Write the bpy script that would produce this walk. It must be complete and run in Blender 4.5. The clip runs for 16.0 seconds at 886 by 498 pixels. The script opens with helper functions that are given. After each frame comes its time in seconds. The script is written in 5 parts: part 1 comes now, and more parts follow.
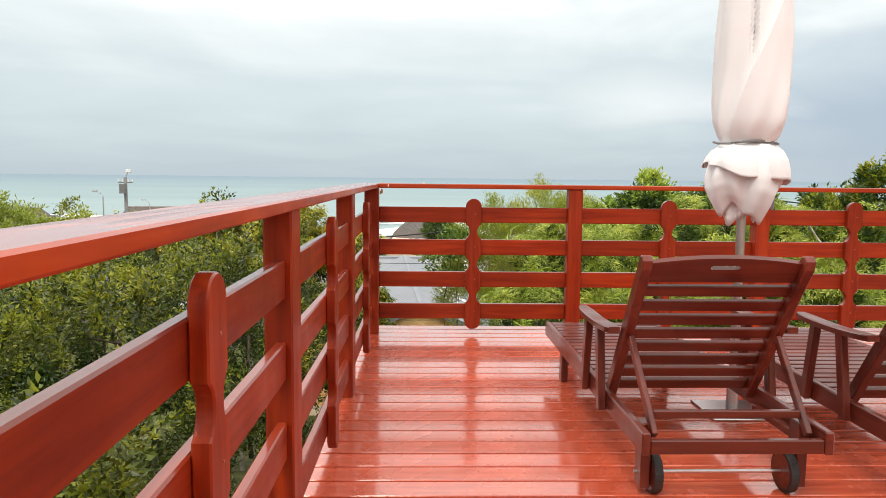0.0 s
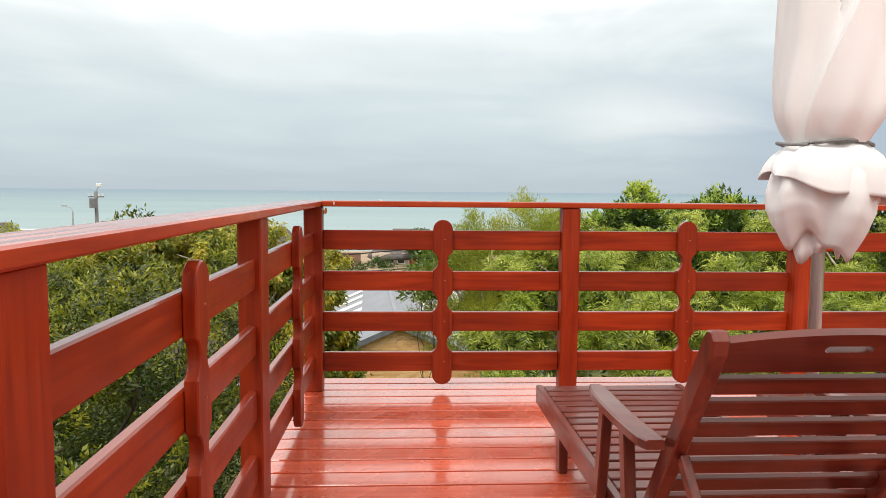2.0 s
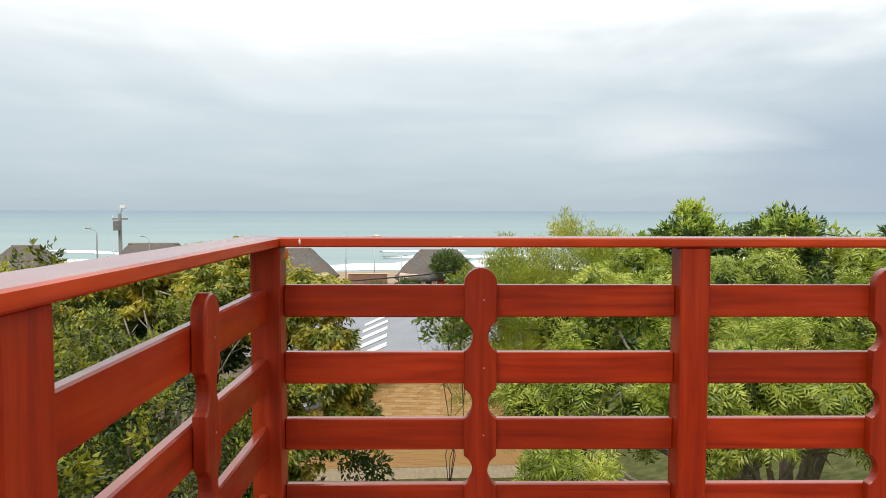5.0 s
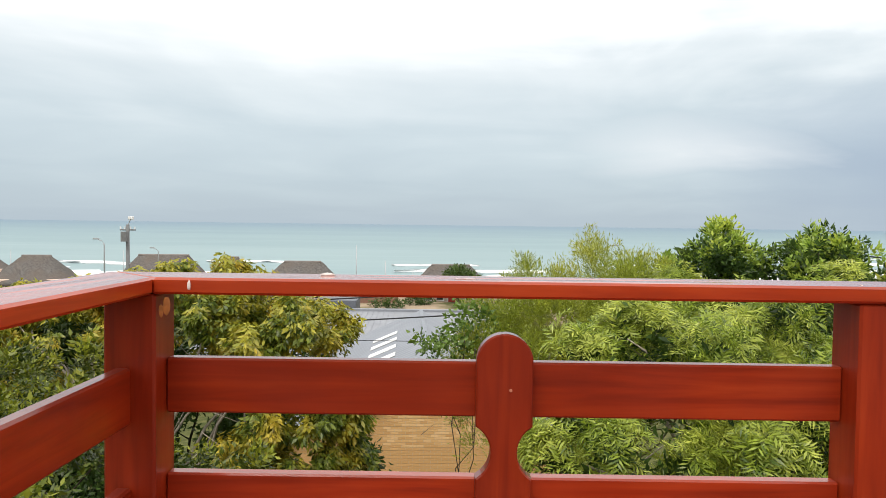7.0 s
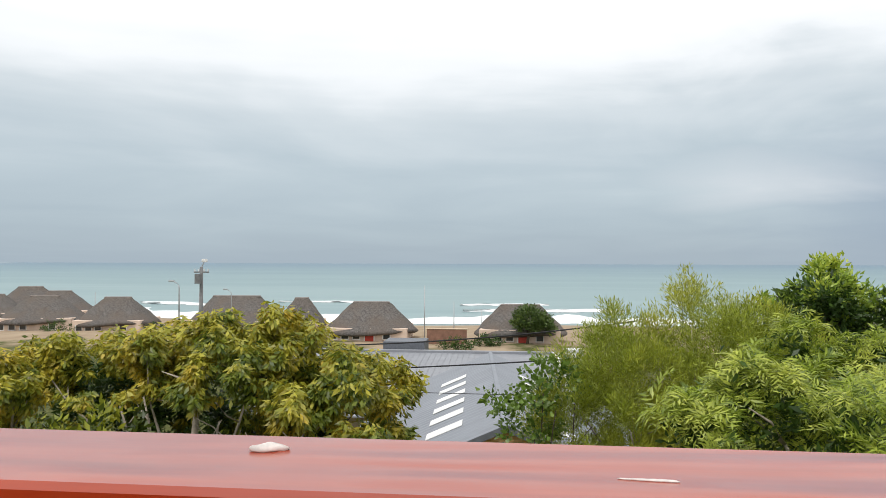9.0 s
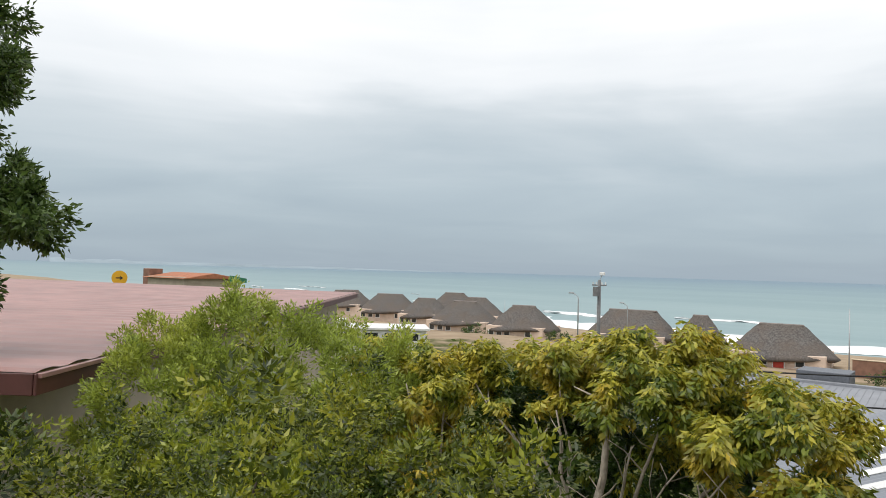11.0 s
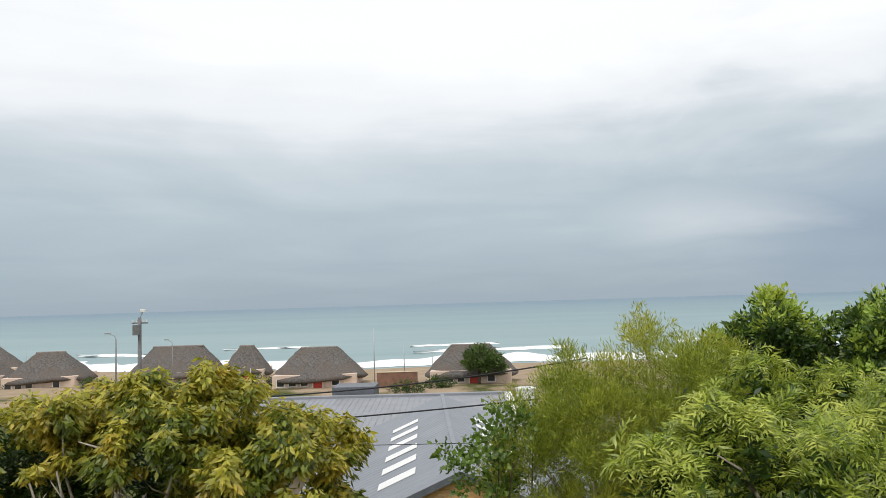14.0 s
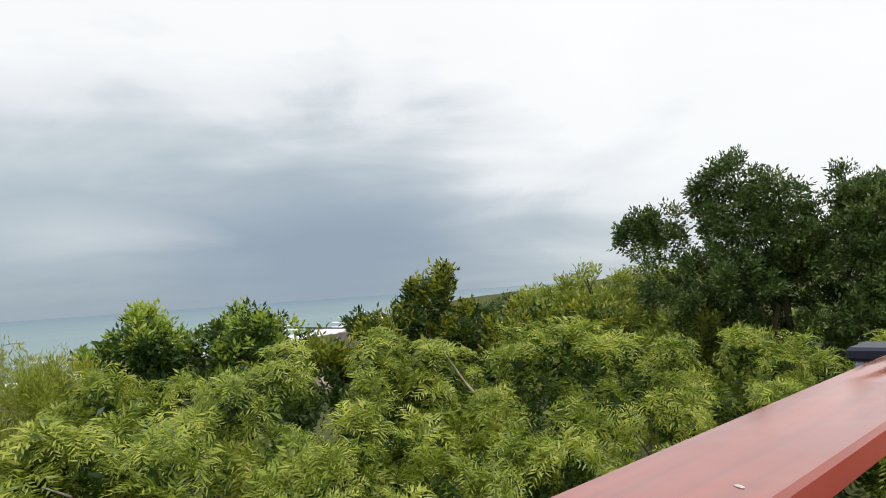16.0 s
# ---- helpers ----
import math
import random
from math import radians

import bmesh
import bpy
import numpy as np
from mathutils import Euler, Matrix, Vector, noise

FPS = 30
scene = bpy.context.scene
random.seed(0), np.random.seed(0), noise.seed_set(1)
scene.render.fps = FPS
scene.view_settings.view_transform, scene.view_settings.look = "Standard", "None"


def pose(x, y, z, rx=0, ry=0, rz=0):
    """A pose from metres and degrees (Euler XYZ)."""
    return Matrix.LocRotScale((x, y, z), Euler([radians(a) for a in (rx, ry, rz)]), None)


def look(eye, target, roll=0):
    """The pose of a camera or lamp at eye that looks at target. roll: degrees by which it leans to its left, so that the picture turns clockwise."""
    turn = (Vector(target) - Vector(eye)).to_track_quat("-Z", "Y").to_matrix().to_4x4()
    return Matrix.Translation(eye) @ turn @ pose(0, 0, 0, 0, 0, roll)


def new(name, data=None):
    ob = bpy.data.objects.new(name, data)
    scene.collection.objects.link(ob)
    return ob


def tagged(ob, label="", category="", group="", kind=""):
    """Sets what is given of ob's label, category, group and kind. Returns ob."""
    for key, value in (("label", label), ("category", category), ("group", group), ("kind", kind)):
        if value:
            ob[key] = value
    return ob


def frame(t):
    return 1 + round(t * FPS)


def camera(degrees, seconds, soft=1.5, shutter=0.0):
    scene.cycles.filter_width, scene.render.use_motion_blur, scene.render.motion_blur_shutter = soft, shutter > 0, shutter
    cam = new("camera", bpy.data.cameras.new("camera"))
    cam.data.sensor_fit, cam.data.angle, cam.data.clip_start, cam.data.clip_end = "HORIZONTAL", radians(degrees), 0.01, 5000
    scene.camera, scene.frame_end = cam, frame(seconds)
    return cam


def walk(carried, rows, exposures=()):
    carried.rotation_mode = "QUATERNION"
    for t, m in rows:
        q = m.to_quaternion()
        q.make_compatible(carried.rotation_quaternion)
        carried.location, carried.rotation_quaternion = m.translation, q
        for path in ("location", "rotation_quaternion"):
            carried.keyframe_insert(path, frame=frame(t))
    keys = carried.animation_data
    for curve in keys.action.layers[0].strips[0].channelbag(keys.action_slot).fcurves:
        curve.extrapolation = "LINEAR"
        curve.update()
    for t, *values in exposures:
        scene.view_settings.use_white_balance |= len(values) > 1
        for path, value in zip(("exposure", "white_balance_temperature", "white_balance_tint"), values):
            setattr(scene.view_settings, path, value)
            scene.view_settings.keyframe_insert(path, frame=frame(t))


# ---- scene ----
cam = camera(64.05, 16.0, soft=0.8)
# seconds, place, Euler turn in degrees
PATH = [
    (0, 0.337, 0.119, 1.155, 84.15, -0.60, -1.50),
    (0.5, 0.376, 0.370, 1.143, 84.58, -0.30, -3.37),
    (1, 0.361, 0.644, 1.155, 84.66, -0.60, -5.13),
    (1.5, 0.419, 0.916, 1.164, 84.72, -0.30, -5.27),
    (2, 0.493, 1.233, 1.167, 85.24, -0.50, -2.91),
    (2.5, 0.478, 1.503, 1.161, 85.32, -0.50, -3.08),
    (3, 0.462, 1.801, 1.177, 85.73, -0.40, -4.05),
    (3.5, 0.519, 2.089, 1.215, 86.27, 0.40, -1.64),
    (3.7, 0.528, 2.180, 1.213, 86.62, 0.00, -0.49),
    (6, 0.545, 3.436, 1.196, 86.96, -0.57, -1.48),
    (6.5, 0.532, 3.678, 1.200, 87.73, -0.78, -2.58),
    (7, 0.586, 3.957, 1.215, 87.93, -0.75, 0.35),
    (7.5, 0.606, 4.183, 1.212, 88.49, -1.19, 2.25),
    (8, 0.529, 4.513, 1.205, 89.26, -1.81, 1.59),
    (8.5, 0.501, 4.700, 1.217, 90.80, -0.03, 3.29),
    (9, 0.532, 4.903, 1.254, 91.05, -0.18, 5.87),
    (9.5, 0.449, 5.108, 1.247, 91.09, -1.17, 11.82),
    (10, 0.325, 5.229, 1.249, 91.56, -1.69, 18.98),
    (10.2, 0.300, 5.225, 1.262, 91.80, -1.80, 21.75),
    (11, 0.220, 5.235, 1.262, 91.70, -1.60, 37.00),
    (11.6, 0.190, 5.235, 1.262, 91.60, -0.70, 45.00),
    (12.3, 0.177, 5.237, 1.262, 92.03, 0.12, 37.01),
    (12.5, 0.184, 5.222, 1.274, 92.67, 0.23, 32.52),
    (13, 0.204, 5.314, 1.263, 93.75, 0.10, 21.19),
    (13.5, 0.316, 5.349, 1.264, 93.22, 0.86, 11.37),
    (14, 0.524, 5.267, 1.300, 94.27, 1.71, 1.74),
    (14.5, 0.690, 5.258, 1.303, 94.83, 2.04, -5.87),
    (15, 0.735, 5.258, 1.296, 94.65, 1.30, -15.60),
    (15.5, 0.877, 5.196, 1.276, 93.96, 2.58, -30.18),
    (16, 0.861, 5.147, 1.275, 93.26, 3.99, -44.63),
]
walk(cam, [(t, pose(x, y, z, rx, ry, rz)) for t, x, y, z, rx, ry, rz in PATH],
     ((0, 0.55, 6900, 10), (1.5, 0.52, 6900, 10), (3.5, 0.42, 6800, 10), (7, 0.42, 6650, 10), (8, 0.40, 6600, 10), (9, 0.15, 6500, 10), (14, 0.03, 6450, 10), (16, -0.04, 6450, 10)))

# ---- world and light ----
world = bpy.data.worlds.new("sky")
scene.world = world
world.use_nodes = True
wt = world.node_tree
wt.nodes.clear()


def wn(kind, **props):
    n = wt.nodes.new(kind)
    for k, v in props.items():
        if k == "operation":
            n.operation = v
        elif k == "vals":
            for i, x in v.items():
                n.inputs[i].default_value = x
    return n


def wmath(op, a, b=None, clamp=False):
    n = wt.nodes.new("ShaderNodeMath")
    n.operation, n.use_clamp = op, clamp
    for i, v in enumerate((a, b)):
        if v is None:
            continue
        if isinstance(v, (int, float)):
            n.inputs[i].default_value = v
        else:
            wt.links.new(v, n.inputs[i])
    return n.outputs[0]


def wmix(fac, a, b):
    n = wt.nodes.new("ShaderNodeMix")
    n.data_type = "RGBA"
    for sock, v in ((n.inputs[0], fac), (n.inputs[6], a), (n.inputs[7], b)):
        if isinstance(v, (int, float)):
            sock.default_value = v
        elif isinstance(v, tuple):
            sock.default_value = (*v, 1)
        else:
            wt.links.new(v, sock)
    return n.outputs[2]


def wramp(fac, stops):
    n = wt.nodes.new("ShaderNodeValToRGB")
    while len(n.color_ramp.elements) < len(stops):
        n.color_ramp.elements.new(0.5)
    for e, (p, c) in zip(n.color_ramp.elements, stops):
        e.position, e.color = p, (*c, 1)
    wt.links.new(fac, n.inputs[0])
    return n.outputs[0]


SUN_UP, SUN_TURN = 55, 200
coords = wt.nodes.new("ShaderNodeTexCoord")
sep = wt.nodes.new("ShaderNodeSeparateXYZ")
wt.links.new(coords.outputs["Generated"], sep.inputs[0])
up = wmath("MAXIMUM", sep.outputs[2], 0.0)
# cloud deck: the direction laid on a flat layer overhead
flat = wmath("ADD", up, 0.10)
comb = wt.nodes.new("ShaderNodeCombineXYZ")
wt.links.new(wmath("DIVIDE", sep.outputs[0], flat), comb.inputs[0])
wt.links.new(wmath("DIVIDE", sep.outputs[1], flat), comb.inputs[1])
clouds = wt.nodes.new("ShaderNodeTexNoise")
clouds.inputs["Scale"].default_value, clouds.inputs["Detail"].default_value = 0.55, 5.0
clouds.inputs["Roughness"].default_value, clouds.inputs["Distortion"].default_value = 0.5, 0.6
wt.links.new(comb.outputs[0], clouds.inputs["Vector"])
streaks = wt.nodes.new("ShaderNodeTexNoise")
streaks.inputs["Scale"].default_value, streaks.inputs["Detail"].default_value = 2.2, 4.0
strmap = wt.nodes.new("ShaderNodeMapping")
strmap.inputs["Scale"].default_value = (1.0, 1.0, 9.0)
wt.links.new(coords.outputs["Generated"], strmap.inputs[0])
wt.links.new(strmap.outputs[0], streaks.inputs["Vector"])
broad = wt.nodes.new("ShaderNodeTexNoise")
broad.inputs["Scale"].default_value, broad.inputs["Detail"].default_value, broad.inputs["Distortion"].default_value = 3.4, 5.0, 0.9
brmap = wt.nodes.new("ShaderNodeMapping")
brmap.inputs["Scale"].default_value, brmap.inputs["Location"].default_value = (1.0, 1.0, 2.4), (0.3, 0.0, 0.4)
wt.links.new(coords.outputs["Generated"], brmap.inputs[0])
wt.links.new(brmap.outputs[0], broad.inputs["Vector"])
shift = wmath("ADD", wmath("MULTIPLY", wmath("SUBTRACT", broad.outputs[0], 0.5), wmath("MULTIPLY", wmath("ADD", sep.outputs[0], 0.25, True), 0.34)),
              wmath("ADD", wmath("MULTIPLY", wmath("SUBTRACT", clouds.outputs[0], 0.5), 0.26),
              wmath("MULTIPLY", wmath("SUBTRACT", streaks.outputs[0], 0.5), 0.13)))
# the overcast brightens to the right of the sea view and overhead
side = wmath("MULTIPLY", wmath("SUBTRACT", sep.outputs[0], 0.66, True), 0.85)
height = wmath("ADD", wmath("ADD", up, wmath("MULTIPLY", shift, wmath("ADD", wmath("MULTIPLY", up, 2.2, True), 0.36))), side, True)
overcast = wramp(height, [(0.0, (0.36, 0.435, 0.50)), (0.05, (0.40, 0.48, 0.54)), (0.12, (0.48, 0.56, 0.61)), (0.20, (0.64, 0.70, 0.735)),
                          (0.26, (0.88, 0.91, 0.93)), (0.34, (1.02, 1.03, 1.03)), (1.0, (1.15, 1.15, 1.15))])
# a rain cloud low over the sea
rain_dir = wt.nodes.new("ShaderNodeVectorMath")
rain_dir.operation = "DISTANCE"
squash = wt.nodes.new("ShaderNodeMapping")
squash.inputs["Scale"].default_value = (1.0, 1.0, 2.6)
wt.links.new(coords.outputs["Generated"], squash.inputs[0])
wt.links.new(squash.outputs[0], rain_dir.inputs[0])
rain_dir.inputs[1].default_value = (0.57, 0.80, 0.16)
rain = wmath("SUBTRACT", 1.0, wmath("DIVIDE", wmath("ADD", rain_dir.outputs["Value"], wmath("MULTIPLY", shift, 0.5)), 0.36), True)
overcast = wmix(wmath("MULTIPLY", rain, 1.25, True), overcast, (0.31, 0.385, 0.48))
# a paler bank of cloud beside it
pale_dir = wt.nodes.new("ShaderNodeVectorMath")
pale_dir.operation = "DISTANCE"
lay = wt.nodes.new("ShaderNodeMapping")
lay.inputs["Scale"].default_value = (1.0, 1.0, 4.0)
wt.links.new(coords.outputs["Generated"], lay.inputs[0])
wt.links.new(lay.outputs[0], pale_dir.inputs[0])
pale_dir.inputs[1].default_value = (0.305, 0.945, 0.385)
pale = wmath("SUBTRACT", 1.0, wmath("DIVIDE", wmath("ADD", pale_dir.outputs["Value"], wmath("MULTIPLY", shift, 1.1)), 0.17), True)
overcast = wmix(wmath("MULTIPLY", pale, 0.85, True), overcast, (0.66, 0.70, 0.735))
clear = wt.nodes.new("ShaderNodeTexSky")
clear.sky_type, clear.sun_disc = "NISHITA", False
clear.sun_elevation, clear.sun_rotation = radians(SUN_UP), radians(SUN_TURN)
thin = wt.nodes.new("ShaderNodeVectorMath")
thin.operation = "SCALE"
thin.inputs[3].default_value = 0.10
wt.links.new(clear.outputs[0], thin.inputs[0])
sky_colour = wmix(0.06, overcast, thin.outputs[0])
back = wt.nodes.new("ShaderNodeBackground")
back.inputs[1].default_value = 1.0
wt.links.new(sky_colour, back.inputs[0])
wout = wt.nodes.new("ShaderNodeOutputWorld")
wt.links.new(back.outputs[0], wout.inputs[0])

sun = new("sun", bpy.data.lights.new("sun", "SUN"))
sun.data.energy, sun.data.angle, sun.data.color = 1.2, radians(25), (1.0, 0.96, 0.9)
sd = Vector((math.sin(radians(SUN_TURN)) * math.cos(radians(SUN_UP)), math.cos(radians(SUN_TURN)) * math.cos(radians(SUN_UP)), math.sin(radians(SUN_UP))))
sun.matrix_world = look(sd * 50, (0, 0, 0))

# ---- materials ----


class Mat:
    """A small builder round one Principled material."""

    def __init__(self, name, rough=0.6, metal=0.0, spec=0.5, coords_kind="Object"):
        self.m = bpy.data.materials.new(name)
        self.m.use_nodes = True
        self.t = self.m.node_tree
        self.b = self.t.nodes["Principled BSDF"]
        self.b.inputs["Roughness"].default_value = rough
        self.b.inputs["Metallic"].default_value = metal
        self.b.inputs["Specular IOR Level"].default_value = spec
        c = self.t.nodes.new("ShaderNodeTexCoord")
        if coords_kind != "World":
            self.vec = c.outputs[coords_kind]
        else:
            self.vec = self.t.nodes.new("ShaderNodeNewGeometry").outputs["Position"]

    def link(self, a, b):
        self.t.links.new(a, b)

    def mapped(self, scale=(1, 1, 1), rot=(0, 0, 0)):
        n = self.t.nodes.new("ShaderNodeMapping")
        n.inputs["Scale"].default_value, n.inputs["Rotation"].default_value = scale, rot
        self.link(self.vec, n.inputs[0])
        return n.outputs[0]

    def noise(self, scale, detail=4.0, stretch=(1, 1, 1), distortion=0.0, rough=0.55):
        n = self.t.nodes.new("ShaderNodeTexNoise")
        n.inputs["Scale"].default_value, n.inputs["Detail"].default_value = scale, detail
        n.inputs["Distortion"].default_value, n.inputs["Roughness"].default_value = distortion, rough
        self.link(self.mapped(stretch), n.inputs["Vector"])
        return n.outputs[0]

    def ramp(self, fac, stops):
        n = self.t.nodes.new("ShaderNodeValToRGB")
        while len(n.color_ramp.elements) < len(stops):
            n.color_ramp.elements.new(0.5)
        for e, (p, c) in zip(n.color_ramp.elements, stops):
            e.position, e.color = p, (*c, 1) if isinstance(c, tuple) else (c, c, c, 1)
        self.link(fac, n.inputs[0])
        return n.outputs[0]

    def mix(self, fac, a, b, blend="MIX"):
        n = self.t.nodes.new("ShaderNodeMix")
        n.data_type, n.blend_type = "RGBA", blend
        for sock, v in ((n.inputs[0], fac), (n.inputs[6], a), (n.inputs[7], b)):
            if isinstance(v, (int, float)):
                sock.default_value = v
            elif isinstance(v, tuple):
                sock.default_value = (*v, 1)
            else:
                self.link(v, sock)
        return n.outputs[2]

    def math(self, op, a, b):
        n = self.t.nodes.new("ShaderNodeMath")
        n.operation = op
        for i, v in enumerate((a, b)):
            if isinstance(v, (int, float)):
                n.inputs[i].default_value = v
            else:
                self.link(v, n.inputs[i])
        return n.outputs[0]

    def random(self):
        return self.t.nodes.new("ShaderNodeObjectInfo").outputs["Random"]

    def island(self):
        return self.t.nodes.new("ShaderNodeNewGeometry").outputs["Random Per Island"]

    def colour(self, c):
        if isinstance(c, tuple):
            self.b.inputs["Base Color"].default_value = (*c, 1)
        else:
            self.link(c, self.b.inputs["Base Color"])
        return self

    def rough(self, r):
        self.link(r, self.b.inputs["Roughness"])
        return self

    def bump(self, h, strength=0.3, dist=0.01):
        n = self.t.nodes.new("ShaderNodeBump")
        n.inputs["Strength"].default_value, n.inputs["Distance"].default_value = strength, dist
        self.link(h, n.inputs["Height"])
        self.link(n.outputs[0], self.b.inputs["Normal"])
        return self

    def through_light(self, amount, tint):
        """Adds light that shines through thin leaves or cloth."""
        tr = self.t.nodes.new("ShaderNodeBsdfTranslucent")
        if isinstance(tint, tuple):
            tr.inputs[0].default_value = (*tint, 1)
        else:
            self.link(tint, tr.inputs[0])
        mx = self.t.nodes.new("ShaderNodeMixShader")
        mx.inputs[0].default_value = amount
        self.link(self.b.outputs[0], mx.inputs[1])
        self.link(tr.outputs[0], mx.inputs[2])
        self.link(mx.outputs[0], self.t.nodes["Material Output"].inputs[0])
        return self


def wood(name, dark, mid, light, grain_axis, rough_lo, rough_hi, coat=0.0, spec=0.5, grain_depth=0.004, wet=0.0, ripple=0.0):
    """Stained wood; wet: the film of water lying on faces that look up; ripple: depth of worn waves in the grain."""
    w = Mat(name, spec=spec)
    stretch = [14, 14, 14]
    stretch[grain_axis] = 0.9
    grain = w.noise(2.2, 6, tuple(stretch), 0.4)
    blot = w.noise(1.7, 3)
    col = w.ramp(grain, [(0.25, dark), (0.5, mid), (0.75, light)])
    col = w.mix(w.ramp(blot, [(0.35, 0.0), (0.7, 0.55)]), col, dark)
    tone = w.ramp(w.random(), [(0.0, (0.80, 0.80, 0.80)), (1.0, (1.12, 1.12, 1.12))])
    w.colour(w.mix(1.0, col, tone, "MULTIPLY"))
    w.rough(w.ramp(w.noise(5, 4), [(0.3, rough_lo), (0.7, rough_hi)]))
    if ripple:
        along = [7.0, 7.0, 7.0]
        along[grain_axis] = 1.5
        waves = w.t.nodes.new("ShaderNodeTexWave")
        waves.bands_direction = "Y" if grain_axis == 0 else "X"
        waves.inputs["Scale"].default_value, waves.inputs["Distortion"].default_value = 5.5, 9.0
        waves.inputs["Detail"].default_value, waves.inputs["Detail Scale"].default_value = 2.0, 0.7
        stretch2 = [1.0, 1.0, 1.0]
        stretch2[grain_axis] = 0.35
        w.link(w.mapped(tuple(stretch2)), waves.inputs["Vector"])
        patch = w.ramp(w.noise(1.3, 2), [(0.48, 0.0), (0.62, 1.0)])
        relief = w.math("ADD", w.math("MULTIPLY", w.math("MULTIPLY", waves.outputs["Fac"], patch), 1.0), w.math("MULTIPLY", w.noise(9, 5, tuple(along)), 0.06))
        level = w.t.nodes.new("ShaderNodeSeparateXYZ")
        w.link(w.t.nodes.new("ShaderNodeNewGeometry").outputs["True Normal"], level.inputs[0])
        w.bump(w.math("MULTIPLY", relief, w.math("GREATER_THAN", level.outputs[2], 0.6)), 0.22, ripple)
        w.link(w.b.inputs["Normal"].links[0].from_socket, w.b.inputs["Coat Normal"])
    else:
        w.bump(grain, 0.10, grain_depth)
    w.b.inputs["Coat Weight"].default_value = coat
    if wet:
        facing = w.t.nodes.new("ShaderNodeSeparateXYZ")
        w.link(w.t.nodes.new("ShaderNodeNewGeometry").outputs["True Normal"], facing.inputs[0])
        film = w.ramp(facing.outputs[2], [(0.45, coat), (0.75, wet)])
        w.link(film, w.b.inputs["Coat Weight"])
    w.b.inputs["Coat Roughness"].default_value = 0.12
    return w.m


RED = ((0.155, 0.012, 0.003), (0.305, 0.028, 0.005), (0.42, 0.050, 0.009))
wood_x = wood("red_stained_wood_x", *RED, 0, 0.36, 0.55, 0.08, 0.25, wet=0.9)
wood_y = wood("red_stained_wood_y", *RED, 1, 0.36, 0.55, 0.08, 0.25, wet=0.9)
wood_z = wood("red_stained_wood_z", *RED, 2, 0.36, 0.55, 0.08, 0.25, wet=0.9)
CAP = ((0.27, 0.022, 0.004), (0.47, 0.050, 0.007), (0.60, 0.082, 0.012))
cap_x = wood("wet_cap_wood_x", *CAP, 0, 0.30, 0.46, 0.10, 0.3, 0.008, wet=1.0, ripple=0.016)
cap_y = wood("wet_cap_wood_y", *CAP, 1, 0.30, 0.46, 0.10, 0.3, 0.008, wet=1.0, ripple=0.016)
DECK = ((0.36, 0.048, 0.022), (0.68, 0.12, 0.056), (0.82, 0.19, 0.10))
deck_wood = wood("wet_deck_wood", *DECK, 0, 0.12, 0.36, 1.0, 0.5, 0.0015)
deck_wood.node_tree.nodes["Principled BSDF"].inputs["Coat Roughness"].default_value = 0.09
deck_wood.node_tree.nodes["Principled BSDF"].inputs["Coat IOR"].default_value = 1.6
LOUNGE = ((0.058, 0.009, 0.005), (0.130, 0.019, 0.009), (0.20, 0.034, 0.016))
lounge_x = wood("lounger_wood_x", *LOUNGE, 0, 0.30, 0.48, 0.55, 0.36)
lounge_y = wood("lounger_wood_y", *LOUNGE, 1, 0.30, 0.48, 0.55, 0.36)
lounge_z = wood("lounger_wood_z", *LOUNGE, 2, 0.30, 0.48, 0.55, 0.36)


def plain(name, col, rough=0.6, metal=0.0, var=0.15, scale=6.0, spec=0.5, bump=0.0, kind="Object"):
    w = Mat(name, rough, metal, spec, kind)
    n = w.noise(scale, 5)
    dark = tuple(c * (1 - var) for c in col)
    lite = tuple(min(1, c * (1 + var)) for c in col)
    w.colour(w.ramp(n, [(0.3, dark), (0.7, lite)]))
    if bump:
        w.bump(w.noise(scale * 8, 4), bump, 0.01)
    return w.m


steel = plain("brushed_steel", (0.62, 0.63, 0.64), 0.28, 1.0, 0.08, 12)
rubber = plain("black_rubber", (0.02, 0.02, 0.02), 0.6)
cloth = Mat("white_canvas", 0.85, 0, 0.2)
weave = cloth.noise(140, 2)
cloth.colour(cloth.ramp(cloth.noise(3, 4), [(0.3, (0.86, 0.86, 0.87)), (0.7, (0.91, 0.915, 0.925))]))
cloth.bump(cloth.math("ADD", cloth.math("MULTIPLY", cloth.noise(9, 4, (1, 1, 0.35), 0.8), 1.0), cloth.math("MULTIPLY", weave, 0.03)), 0.28, 0.02)
cloth.through_light(0.08, (0.90, 0.89, 0.88))
cloth = cloth.m
strap_mat = plain("grey_strap", (0.22, 0.22, 0.22), 0.7)
plug_mat = plain("filled_screw_hole", (0.42, 0.16, 0.09), 0.7, 0, 0.3, 200)
resin = plain("resin_stain", (0.30, 0.105, 0.022), 0.6, 0, 0.35, 60)
dropping = plain("dried_dropping", (0.72, 0.66, 0.62), 0.8, 0, 0.35, 60)


